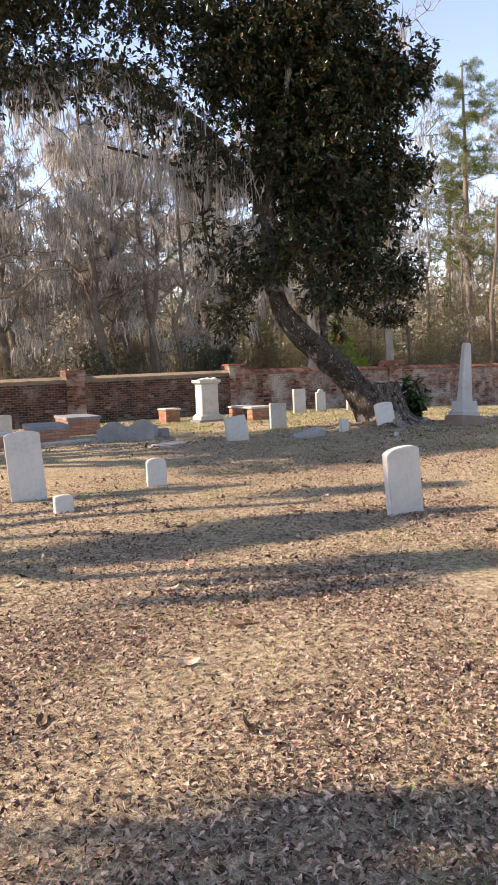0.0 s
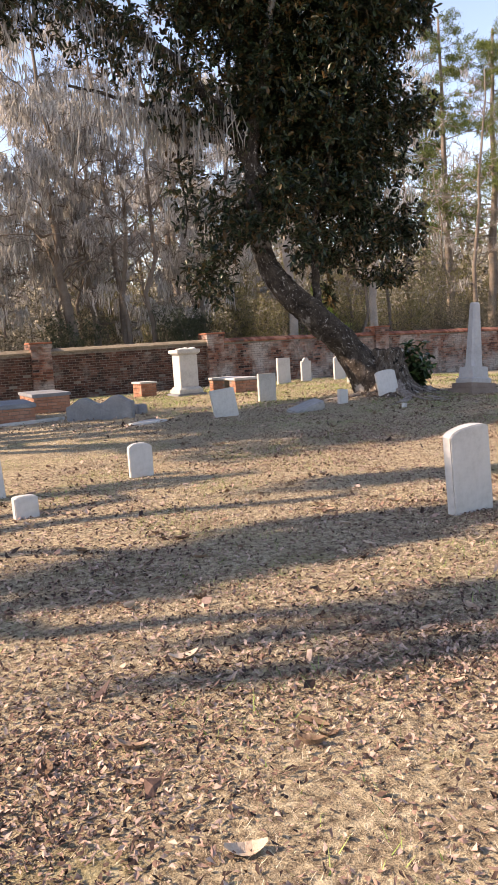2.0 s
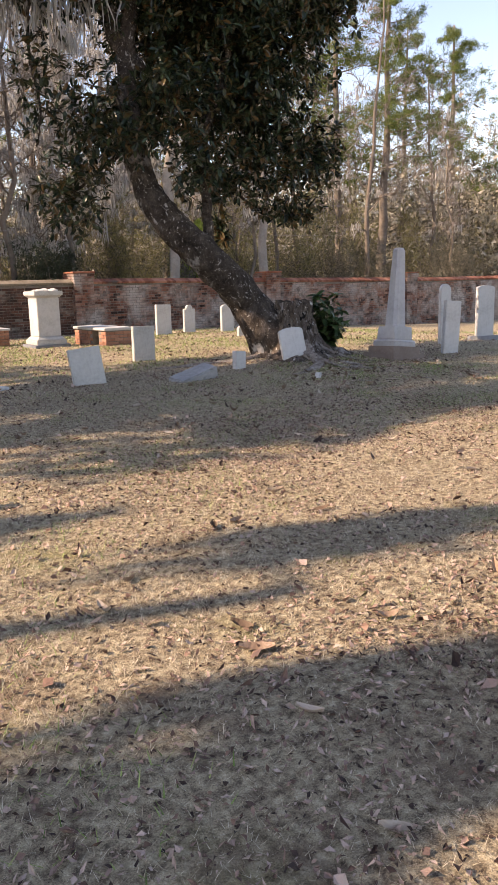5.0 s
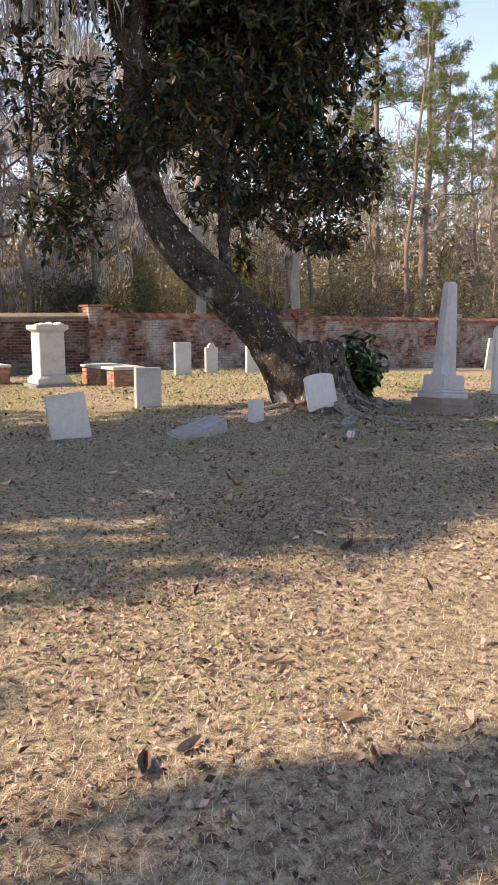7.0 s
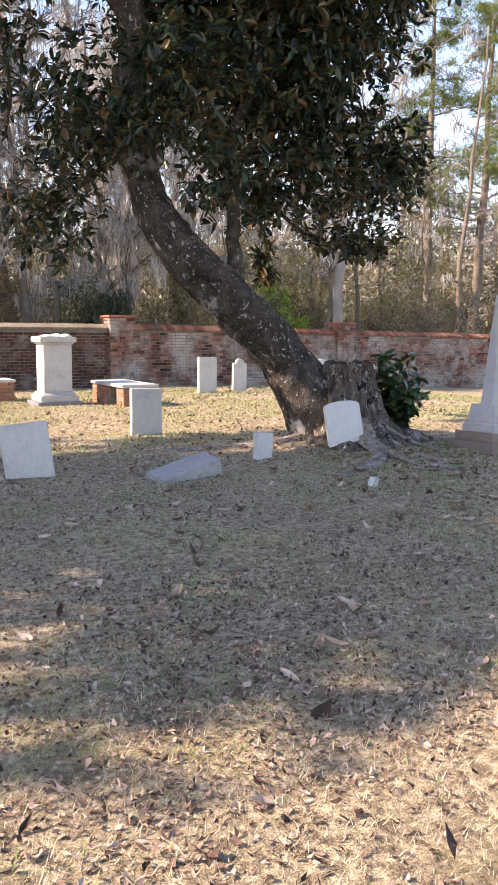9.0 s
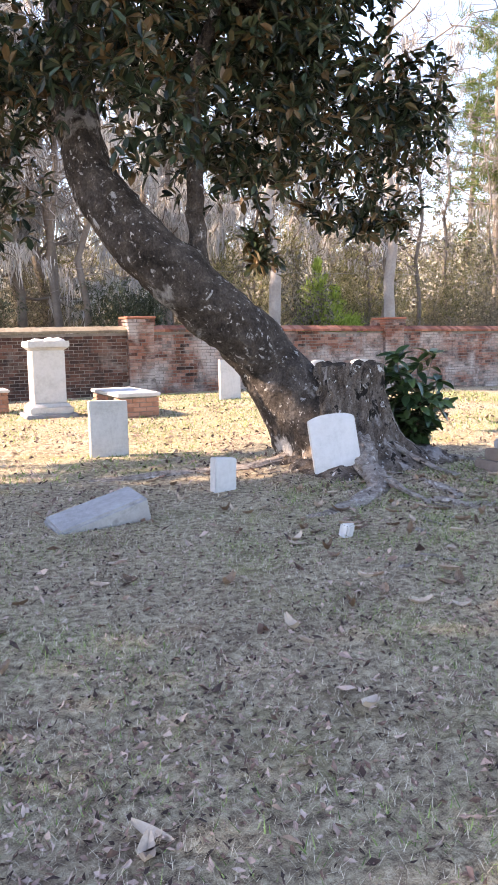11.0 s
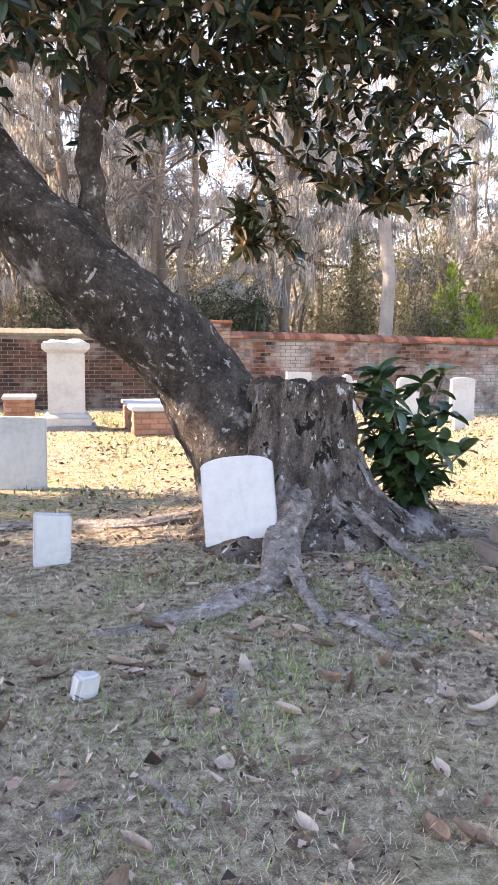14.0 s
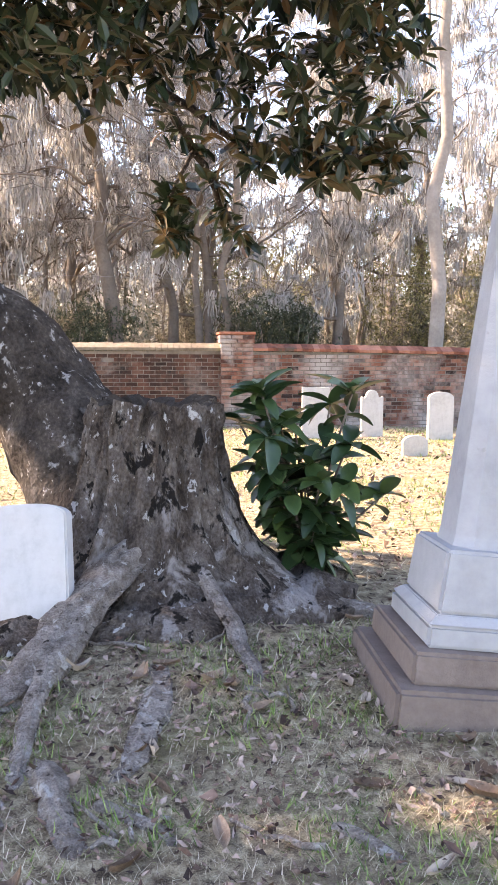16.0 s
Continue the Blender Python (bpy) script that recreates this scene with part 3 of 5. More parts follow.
# ---- obelisk ----
ob = thing("obelisk", "white marble obelisk on a stepped brown stone base", "monument", pose(12.26, 15.35, gz(12.27, 15.4) - 0.055, -2.5, 5.5, -4))
part("bottom_step", roughen(tier(bm_new(), 0.37, -0.25, 0.14, bevel=0.015), 0.006, 5, 1), M_BROWNSTONE, ob, "worn brown sandstone step")
part("upper_step", roughen(tier(bm_new(), 0.31, 0.14, 0.25, bevel=0.012), 0.004, 5, 2), M_BROWNSTONE, ob, "worn brown sandstone step")
part("skirt", tier(tier(bm_new(), 0.255, 0.25, 0.33), 0.255, 0.33, 0.36, 0.22, 0.004), M_OBELISK, ob)
part("die", tier(bm_new(), 0.215, 0.36, 0.58, 0.20), M_OBELISK, ob)
sh = bm_new()
rings = []
for z, a in ((0.58, 0.150), (0.62, 0.142), (1.84, 0.086), (1.845, 0.085), (1.885, 0.062)):
    c = a * 0.62
    rings.append([sh.verts.new((x, y, z)) for x, y in ((a, -c), (a, c), (c, a), (-c, a), (-a, c), (-a, -c), (-c, -a), (c, -a))])
for r0, r1 in zip(rings, rings[1:]):
    for k in range(8):
        sh.faces.new((r0[k], r0[(k + 1) % 8], r1[(k + 1) % 8], r1[k]))
sh.faces.new(rings[-1])
sh.faces.new(rings[0][::-1])
part("shaft", sh, M_OBELISK, ob)


# ---- foliage helpers ----
def unit(v):
    return v / (np.linalg.norm(v, axis=-1, keepdims=True) + 1e-9)


def blob_points(rng, blobs, per_m3):
    """Points in ellipsoids, gathered toward their skins, and the ways out of them."""
    pts, outs = [], []
    for (cx, cy, cz), (rx, ry, rz), dense in blobs:
        n = int(4.19 * rx * ry * rz * per_m3 * dense)
        d = unit(rng.normal(size=(n, 3)))
        r = rng.random(n)[:, None] ** 0.42 * (1 + 0.16 * np.sin(d[:, :1] * 5 + cx) + 0.14 * np.sin(d[:, 1:2] * 7 + d[:, 2:3] * 6 + cy))
        pts.append(np.array((cx, cy, cz)) + d * r * np.array((rx, ry, rz)))
        outs.append(d)
    return np.concatenate(pts), np.concatenate(outs)


def leaf_quads(rng, base, way, length, width, fold=0.25):
    """Leaves of six vertices and four faces, folded along the rib and bent down at the tip."""
    n = len(base)
    way = unit(way)
    side = unit(np.cross(way, rng.normal(size=(n, 3)) * 0.35 + np.array((0, 0, 1.0))))
    up = np.cross(side, way)
    L, W = length[:, None], width[:, None]
    mid = base + way * L * 0.5
    tip = base + way * L - up * L * 0.12
    v = np.stack([base, mid - side * W * 0.5 + up * W * fold, mid, mid + side * W * 0.5 + up * W * fold, tip], axis=1)
    return v


LEAF_FACES = [(0, 2, 1), (0, 3, 2), (1, 2, 4), (2, 3, 4)]


def broad_leaves(rng, base, way, length, width):
    """Oval leathery leaves with a folded rib and a drooping tip."""
    n = len(base)
    way = unit(way)
    side = unit(np.cross(way, rng.normal(size=(n, 3)) * 0.4 + np.array((0, 0, 1.0))))
    up = np.cross(side, way)
    L, W = length[:, None], width[:, None]
    bend = rng.uniform(-0.02, 0.2, n)[:, None]
    a = base + way * L * 0.32 + up * L * bend * 0.12
    b = base + way * L * 0.72 - up * L * bend * 0.25
    tip = base + way * L - up * L * bend
    f = up * W * 0.16
    return np.stack([base, a - side * W * 0.42 + f, a, a + side * W * 0.42 + f, b - side * W * 0.46 + f, b, b + side * W * 0.46 + f, tip], axis=1)


BROAD_FACES = [(0, 2, 1), (0, 3, 2), (1, 2, 5, 4), (2, 3, 6, 5), (4, 5, 7), (5, 6, 7)]


def whorls(rng, shape, pts, outs, leaves=9, length=(0.12, 0.20), ratio=0.44, lift=0.35, broad=False):
    axis = unit(outs * 0.8 + np.array((0, 0, lift)) + rng.normal(size=pts.shape) * 0.45)
    n = len(pts)
    a = unit(np.cross(axis, rng.normal(size=(n, 3))))
    b = np.cross(axis, a)
    for k in range(leaves):
        ang = 2 * math.pi * (k * 0.382) + rng.uniform(-0.4, 0.4, n)
        spread = rng.uniform(0.5, 1.5, n)[:, None]
        way = axis * (1.35 - spread)[:, :] + (np.cos(ang)[:, None] * a + np.sin(ang)[:, None] * b) * spread - np.array((0, 0, 0.12))
        L = rng.uniform(*length, n)
        base = pts - axis * rng.uniform(0, 0.12, n)[:, None]
        W = L * ratio * rng.uniform(0.8, 1.15, n)
        if broad:
            shape.add_many(broad_leaves(rng, base, way, L, W), BROAD_FACES)
        else:
            shape.add_many(leaf_quads(rng, base, way, L, W), LEAF_FACES)


def strands(rng, shape, tops, length=(0.3, 1.2), width=0.03):
    """Hanging moss: crossed tapering ribbons with a wavy line."""
    n = len(tops)
    L = rng.uniform(*length, n)[:, None]
    for turn in range(2):
        ang = rng.uniform(0, math.pi, n)
        s = np.stack([np.cos(ang), np.sin(ang), np.zeros(n)], axis=1) * (width * rng.uniform(0.5, 1.5, n))[:, None]
        w1, w2 = rng.normal(size=(n, 3)) * 0.04, rng.normal(size=(n, 3)) * 0.07
        w1[:, 2] = w2[:, 2] = 0
        down = np.array((0, 0, 1.0))
        p1, p2, p3 = tops - down * L * 0.35 + w1, tops - down * L * 0.7 + w2, tops - down * L + w2 * 1.3
        v = np.stack([tops - s * 0.5, tops + s * 0.5, p1 + s, p1 - s, p2 + s * 0.7, p2 - s * 0.7, p3], axis=1)
        shape.add_many(v, [(0, 1, 2, 3), (3, 2, 4, 5), (5, 4, 6)])


def bent(rng, a, b, n=6, wobble=0.1, sag=0.0):
    a, b = np.asarray(a, float), np.asarray(b, float)
    k = np.linspace(0, 1, n)[:, None]
    d = np.linalg.norm(b - a)
    off = rng.normal(size=(n, 3)) * wobble * d * np.sin(k * math.pi)
    p = a + (b - a) * k + off
    p[:, 2] += sag * d * np.sin(k[:, 0] * math.pi)
    return p


def smooth_path(pts, n):
    """Points evenly along a Catmull-Rom line."""
    p = np.asarray(pts, float)
    p = np.vstack([2 * p[0] - p[1], p, 2 * p[-1] - p[-2]])
    out = []
    segs = len(p) - 3
    for t in np.linspace(0, segs - 1e-6, n):
        i = int(t)
        f = t - i
        a, b, c, d = p[i:i + 4]
        out.append(0.5 * (2 * b + (c - a) * f + (2 * a - 5 * b + 4 * c - d) * f * f + (3 * b - a - 3 * c + d) * f ** 3))
    return np.array(out)


# ---- the leaning magnolia with its cut second stem ----
TX, TY = 11.12, 16.62
tree = thing("magnolia_tree", "leaning old magnolia with lichened trunk and dark glossy crown", "tree", Matrix.Translation((TX, TY, 0)))
O = np.array((TX, TY, 0.0))
rngt = np.random.default_rng(11)


def crumple(verts, seed, amount, scale):
    return np.array([v + np.array(noise.noise_vector(Vector(v * scale) + Vector((seed, 0, 0)))) * amount for v in verts])


# leaning trunk
tp = smooth_path([(11.1, 16.74, -0.25), (10.88, 16.9, 0.32), (10.55, 17.12, 0.98), (9.94, 17.16, 1.57), (9.33, 17.27, 2.12), (8.95, 17.62, 2.78), (8.87, 17.87, 3.6),
                  (8.86, 17.98, 4.45), (8.9, 17.92, 5.3), (9.1, 17.6, 6.8), (9.4, 17.3, 9.0)], 110) - O
tr_ = np.interp(np.linspace(0, 1, 110), [0, 0.06, 0.14, 0.22, 0.32, 0.40, 0.47, 0.6, 0.75, 1.0], [0.56, 0.46, 0.36, 0.305, 0.28, 0.27, 0.24, 0.20, 0.14, 0.05])
s = Shape()
s.tube(tp, tr_, 44)
vv = crumple(np.concatenate(s.v), 3, 0.045, 2.6)
vv = crumple(crumple(vv, 8, 0.03, 8.0), 1, 0.014, 22.0)
s.v = [vv]
part_mesh("trunk", s.mesh("trunk"), M_BARK, tree, "grey-brown bark with pale lichen patches", smooth=True)

# cut stem with flaring foot
s = Shape()
N, ROWS_Z = 180, [-0.25, -0.1, -0.04, 0.0, 0.04, 0.08, 0.12, 0.17, 0.22, 0.28, 0.34, 0.40, 0.46, 0.53, 0.6, 0.67, 0.74, 0.80, 0.86, 0.92, 0.965, 1.0]
ring = []
for z in ROWS_Z:
    zz = max(0.0, z)
    for k in range(N):
        a = 2 * math.pi * k / N
        base_r = 0.275 + 0.035 * (1 - zz) + 0.41 * math.exp(-zz / 0.32)
        lobes = max(0, math.cos(a - math.radians(232))) ** 12 * 0.9 + max(0, math.cos(a - math.radians(272))) ** 16 * 0.5 + max(0, math.cos(a - math.radians(318))) ** 12 * 0.6 + max(0, math.cos(a - math.radians(350))) ** 14 * 0.6 + max(0, math.cos(a - math.radians(100))) ** 8 * 0.3
        lobes += 0.10 * math.sin(a * 9 + 1.3) + 0.05 * math.sin(a * 17 + 0.4)
        r = base_r + lobes * (0.34 * math.exp(-zz / 0.16) + 0.10 * math.exp(-zz / 0.8))
        edge = (0.014 * math.sin(a * 3 + 1) + 0.01 * math.sin(a * 11)) if z > 0.98 else 0
        r += 0.017 * math.sin(a * 19 + 3 * math.sin(z * 4)) + 0.013 * math.sin(a * 31 + z * 5) + 0.05 * noise.noise((math.cos(a) * 6, math.sin(a) * 6, z * 1.1))
        ring.append((r * math.cos(a) * 1.0, r * math.sin(a) * 0.9, z + edge + gz(TX, TY) * (z < 0.1)))
vv = crumple(crumple(crumple(np.array(ring), 5, 0.03, 4.5), 9, 0.018, 13), 2, 0.009, 34)
faces = [(i * N + k, i * N + (k + 1) % N, (i + 1) * N + (k + 1) % N, (i + 1) * N + k) for i in range(len(ROWS_Z) - 1) for k in range(N)]
s.add(vv, faces)
stump = part_mesh("cut_stem", s.mesh("cut_stem"), M_STUMPBARK, tree, "sawn-off second stem with a flaring rooted foot", smooth=True)
s = Shape()
rim = vv[-N:]
mid = rim.mean(axis=0)
r1 = rim * 0.86 + mid * 0.14 - np.array((0, 0, 0.012))
r2 = rim * 0.45 + mid * 0.55 - np.array((0, 0, 0.06))
r2 += rngt.normal(size=r2.shape) * 0.012
s.add(np.vstack([rim * 1.0, r1, r2, mid[None] - np.array((0, 0, 0.09))]),
      [(k, (k + 1) % N, N + (k + 1) % N, N + k) for k in range(N)] + [(N + k, N + (k + 1) % N, 2 * N + (k + 1) % N, 2 * N + k) for k in range(N)] + [(2 * N + k, 2 * N + (k + 1) % N, 3 * N) for k in range(N)])
part_mesh("cut_face", s.mesh("cut_face"), M_CUTWOOD, stump, "dark rotting sawn surface")

# roots along the ground
ROOTS = [
    ([(11.08, 16.5, 0.36), (10.95, 16.15, 0.23), (10.78, 15.8, 0.11), (10.62, 15.45, 0.04), (10.36, 15.2, 0.02), (10.1, 15.08, 0.0), (9.72, 14.95, -0.01), (9.3, 14.87, -0.04), (8.9, 14.9, -0.10)], 0.125),
    ([(10.72, 15.65, 0.10), (10.70, 15.35, 0.06), (10.71, 15.15, 0.03), (10.70, 14.9, 0.01), (10.66, 14.6, -0.03)], 0.045),
    ([(11.1, 16.1, 0.04), (11.08, 15.75, -0.03), (11.12, 15.4, -0.005), (11.1, 15.15, 0.01), (11.02, 14.92, 0.01), (10.92, 14.78, -0.02)], 0.085),
    ([(10.74, 14.92, -0.02), (10.82, 14.78, 0.02), (10.88, 14.58, 0.015), (10.92, 14.38, -0.03)], 0.06),
    ([(10.95, 14.72, 0.0), (11.1, 14.55, 0.0), (11.2, 14.3, -0.05)], 0.03),
    ([(11.26, 16.4, 0.24), (11.38, 16.05, 0.12), (11.45, 15.75, 0.045), (11.48, 15.45, 0.02), (11.5, 15.2, -0.04)], 0.05),
    ([(11.5, 16.45, 0.16), (11.85, 16.2, 0.05), (12.2, 16.1, 0.02), (12.7, 15.95, -0.05)], 0.09),
    ([(10.6, 16.8, 0.08), (10.1, 16.75, 0.02), (9.6, 16.95, 0.02), (9.1, 17.0, 0.03), (8.6, 17.2, -0.02), (8.1, 17.25, -0.08)], 0.08),
    ([(10.2, 14.4, -0.02), (10.12, 14.2, 0.0), (10.05, 13.95, -0.01), (9.95, 13.75, -0.05)], 0.045),
    ([(9.7, 13.75, -0.03), (9.52, 13.62, 0.0), (9.35, 13.45, -0.05)], 0.045),
    ([(11.5, 14.6, -0.03), (11.62, 14.45, 0.01), (11.75, 14.2, -0.04)], 0.03),
]
for pts, r in ROOTS:
    p = smooth_path(pts, 40)
    p[:, 2] += [gz(q[0], q[1]) for q in p]
    p[:, :2] += np.array([[noise.noise((q[0] * 4, q[1] * 4, 1)) * 0.035, noise.noise((q[0] * 4, q[1] * 4, 5)) * 0.035] for q in p])
    s = Shape()
    s.tube(p - O, r * np.linspace(1, 0, 40) ** 0.6 * 0.72 + r * 0.24 * (1 + 0.10 * np.sin(np.arange(40) * 0.7)), 36)
    vv = np.concatenate(s.v)
    mids = np.repeat(p - O, 36, axis=0)
    turn, along = np.meshgrid(np.arange(36) * 2 * math.pi / 36, np.linspace(0, 1, 40))
    flute = (1.08 - 0.24 * np.abs(np.sin(turn * 3.5 + r * 40 + along * 2.5)) + 0.07 * np.sin(turn * 11 + along * 5)).ravel()
    vv = mids + (vv - mids) * flute[:, None]
    vv[:, 2] = mids[:, 2] + (vv[:, 2] - mids[:, 2]) * 0.55 - r * 0.2
    vv = crumple(crumple(vv, r * 50, r * 0.22, 4), 4, r * 0.13, 20)
    s.v = [vv]
    part_mesh("root", s.mesh("root"), M_ROOT, tree, "gnarled grey surface root", smooth=True)

BOUGHS = [
    ([(9.98, 17.14, 1.5), (9.84, 17.22, 2.05), (9.86, 17.28, 2.8), (9.9, 17.3, 3.6), (10.2, 17.1, 5.0), (10.4, 16.9, 6.6)], 0.105),
    ([(9.05, 17.9, 4.6), (8.6, 18.1, 5.6), (8.03, 18.3, 6.4), (7.27, 18.68, 7.3), (6.61, 19.01, 7.83), (5.84, 19.4, 8.36), (5.16, 19.74, 8.45), (4.5, 20.04, 8.05)], 0.15),
    ([(8.4, 18.15, 6.0), (7.6, 18.5, 5.95), (6.8, 18.9, 6.25), (5.6, 19.4, 6.6)], 0.07),
    ([(10.0, 17.4, 4.0), (10.9, 18.4, 3.55), (11.4, 19.1, 3.0), (11.75, 19.5, 2.5), (12.0, 19.75, 2.15)], 0.045),
    ([(11.2, 18.8, 3.2), (11.8, 18.5, 2.75), (12.3, 18.2, 2.55), (12.8, 18.0, 2.6)], 0.03),
    ([(10.1, 17.1, 4.4), (10.9, 17.4, 4.4), (11.9, 17.4, 4.2)], 0.05),
    ([(10.4, 17.3, 5.8), (11.2, 17.3, 6.3), (11.9, 17.1, 7.2), (12.5, 17.0, 8.2)], 0.05),
    ([(9.0, 18.0, 3.6), (8.6, 18.3, 3.3), (8.2, 18.6, 2.9), (7.9, 18.8, 2.6)], 0.04),
    ([(7.6, 18.5, 5.95), (7.5, 18.55, 5.0), (7.6, 18.5, 4.1), (7.5, 18.5, 3.5)], 0.03),
    ([(11.5, 19.2, 2.85), (11.3, 19.0, 2.4), (11.35, 18.9, 2.1)], 0.018),
    ([(5.16, 19.74, 8.45), (4.2, 19.5, 8.2), (3.2, 19.3, 7.9), (1.8, 19.8, 8.3)], 0.07),
    ([(10.2, 17.1, 5.0), (10.5, 17.4, 6.6), (10.3, 17.8, 8.4), (10.1, 18.0, 9.8)], 0.07),
]
for pts, r in BOUGHS:
    s = Shape()
    p = smooth_path(pts, 24)
    p += rngt.normal(size=p.shape) * r * 0.25
    s.tube(p - O, np.linspace(r, r * 0.4, 24), 9)
    part_mesh("limb", s.mesh("limb"), M_BARK, tree, smooth=True)

CROWN = [
    ((11.0, 17.5, 3.6), (1.3, 1.3, 0.85), 0.5), ((10.8, 17.6, 4.7), (1.4, 1.5, 1.1), 0.75), ((10.8, 17.7, 5.9), (1.75, 1.7, 1.2), 1.0),
    ((10.5, 17.8, 7.4), (1.7, 1.8, 1.2), 1.0), ((11.75, 17.2, 8.1), (1.1, 1.2, 0.9), 0.9), ((10.0, 18.0, 9.2), (2.0, 2.0, 1.4), 0.9),
    ((8.4, 18.2, 3.9), (0.8, 0.9, 0.9), 0.5), ((7.8, 18.4, 6.3), (1.2, 1.2, 1.1), 0.28), ((6.6, 19.0, 7.7), (1.5, 1.4, 1.1), 0.22),
    ((4.9, 19.6, 8.3), (1.4, 1.3, 1.0), 0.22), ((8.0, 18.6, 2.75), (0.75, 0.8, 0.7), 0.5), ((8.15, 17.4, 3.5), (0.6, 0.5, 0.6), 0.45), ((9.3, 16.6, 3.25), (0.7, 0.5, 0.55), 0.7), ((9.0, 16.8, 4.2), (0.8, 0.5, 0.6), 0.8), ((8.6, 17.1, 3.5), (0.55, 0.4, 0.5), 0.7), ((9.5, 18.0, 6.3), (1.3, 1.3, 1.4), 0.9),
    ((7.6, 18.5, 4.4), (0.5, 0.6, 1.0), 0.35), ((8.6, 18.4, 8.3), (1.5, 1.5, 1.2), 0.85), ((9.6, 18.6, 4.4), (0.9, 0.8, 0.9), 0.7),
    ((12.35, 18.0, 2.9), (0.75, 0.75, 0.6), 0.42), ((12.6, 18.0, 3.5), (0.5, 0.6, 0.5), 0.5), ((10.7, 17.2, 2.8), (0.6, 0.5, 0.35), 0.3), ((10.4, 17.7, 3.0), (0.7, 0.6, 0.45), 0.5),
    ((3.2, 19.3, 7.9), (1.4, 1.3, 0.9), 0.4), ((1.8, 19.8, 8.4), (1.3, 1.2, 0.8), 0.5),
    ((7.4, 18.9, 9.6), (1.7, 1.5, 1.0), 0.45), ((5.6, 19.4, 10.0), (1.6, 1.5, 0.9), 0.4), ((3.6, 19.6, 9.6), (1.6, 1.4, 1.0), 0.7), ((12.6, 17.0, 8.3), (0.5, 0.6, 0.5), 0.7),
    ((12.2, 17.2, 3.6), (0.6, 0.8, 0.6), 0.7), ((12.3, 17.1, 5.9), (0.6, 0.9, 0.5), 0.8),
]
cp, co = blob_points(rngt, CROWN, 118)
axis_x, axis_y = np.interp(cp[:, 2], (tp + O)[8:82, 2], (tp + O)[8:82, 0]), np.interp(cp[:, 2], (tp + O)[8:82, 2], (tp + O)[8:82, 1])
aside = (cp[:, 0] - axis_x) * 0.84 - (cp[:, 1] - axis_y) * 0.54
keep = (cp[:, 2] > 3.3) | (np.abs(aside + 0.05) > 0.33) | (rngt.random(len(cp)) < 0.16)
s = Shape()
whorls(rngt, s, cp[keep] - O, co[keep], 8, (0.10, 0.18), 0.40, 0.35, True)
for pts, r in BOUGHS[3:5] + BOUGHS[9:10]:
    p = smooth_path(pts, 30)[9:]
    p = p + rngt.normal(size=p.shape) * 0.05
    whorls(rngt, s, p - O, unit(rngt.normal(size=p.shape)), 7, (0.13, 0.21), 0.40, 0.35, True)
tagged(part_mesh("crown", s.mesh("crown"), M_MAGLEAF, tree, "dense dark green glossy leaves"), kind="stuff")
s = Shape()
tops = []
for pts, r in BOUGHS[1:3] + BOUGHS[10:11]:
    p = smooth_path(pts, 200)
    tops.append(p[rngt.integers(40, 200, 280)] + rngt.normal(size=(280, 3)) * 0.2)
strands(rngt, s, np.concatenate(tops) - O, (0.2, 1.1), 0.013)
tagged(part_mesh("hanging_moss", s.mesh("hanging_moss"), M_MOSS, tree, "grey Spanish moss"), kind="stuff")

# ---- evergreen sapling beside the cut stem ----
sap = thing("magnolia_sapling", "leafy young magnolia sapling beside the tree stump", "bush", Matrix.Translation((11.92, 16.64, gz(11.92, 16.64))))
leaf_kinds = []
for k in range(5):
    L = 0.17 + 0.02 * k
    n_l, v, f = 7, [], []
    for i in range(n_l):
        t = i / (n_l - 1)
        w = 0.048 * math.sin(math.pi * min(1, t * 0.93 + 0.05)) ** 0.65 + 0.002
        z = -0.10 * L * (t * 1.7) ** 2 * (0.4 + 0.25 * k)
        v += [(-w, t * L, z + w * 0.45), (0, t * L, z), (w, t * L, z + w * 0.45)]
    for i in range(n_l - 1):
        f += [(i * 3, i * 3 + 1, i * 3 + 4, i * 3 + 3), (i * 3 + 1, i * 3 + 2, i * 3 + 5, i * 3 + 4)]
    me = bpy.data.meshes.new("leaf")
    me.from_pydata(v, [], f)
    me.materials.append(M_BUSHLEAF)
    me.polygons.foreach_set("use_smooth", [True] * len(me.polygons))
    leaf_kinds.append(me)
rs = random.Random(21)
n_leaf = 0
for k in range(26):
    a = rs.uniform(0, 2 * math.pi)
    reach, high = rs.uniform(0.12, 0.40), rs.uniform(0.22, 0.97)
    if k < 2:
        reach, high, a = (0.26, 0.22)[k], (1.0, 0.98)[k], (3.3, -0.1)[k]
    end = (reach * math.cos(a), reach * math.sin(a), high)
    p = smooth_path([(rs.uniform(-0.05, 0.05), rs.uniform(-0.05, 0.05), -0.05), (end[0] * 0.4, end[1] * 0.4, high * 0.5), end], 10)
    s = Shape()
    s.tube(p, np.linspace(0.011, 0.005, 10), 6)
    stem = part_mesh("stem", s.mesh("stem"), M_TRUNK, sap)
    for i in range(17):
        f = 1.0 if i < 7 else rs.uniform(0.35, 0.95)
        q = p[min(9, int(f * 9))]
        lf = new("leaf", rs.choice(leaf_kinds))
        lf.parent = stem
        lf.matrix_basis = Matrix.Translation(q) @ Euler((rs.uniform(-0.5, 0.9) if i < 8 else rs.uniform(-0.6, 0.5), rs.uniform(-0.5, 0.5), i * 2.4 + rs.uniform(-0.3, 0.3))).to_matrix().to_4x4() @ Matrix.Scale(rs.uniform(0.6, 1.0), 4)


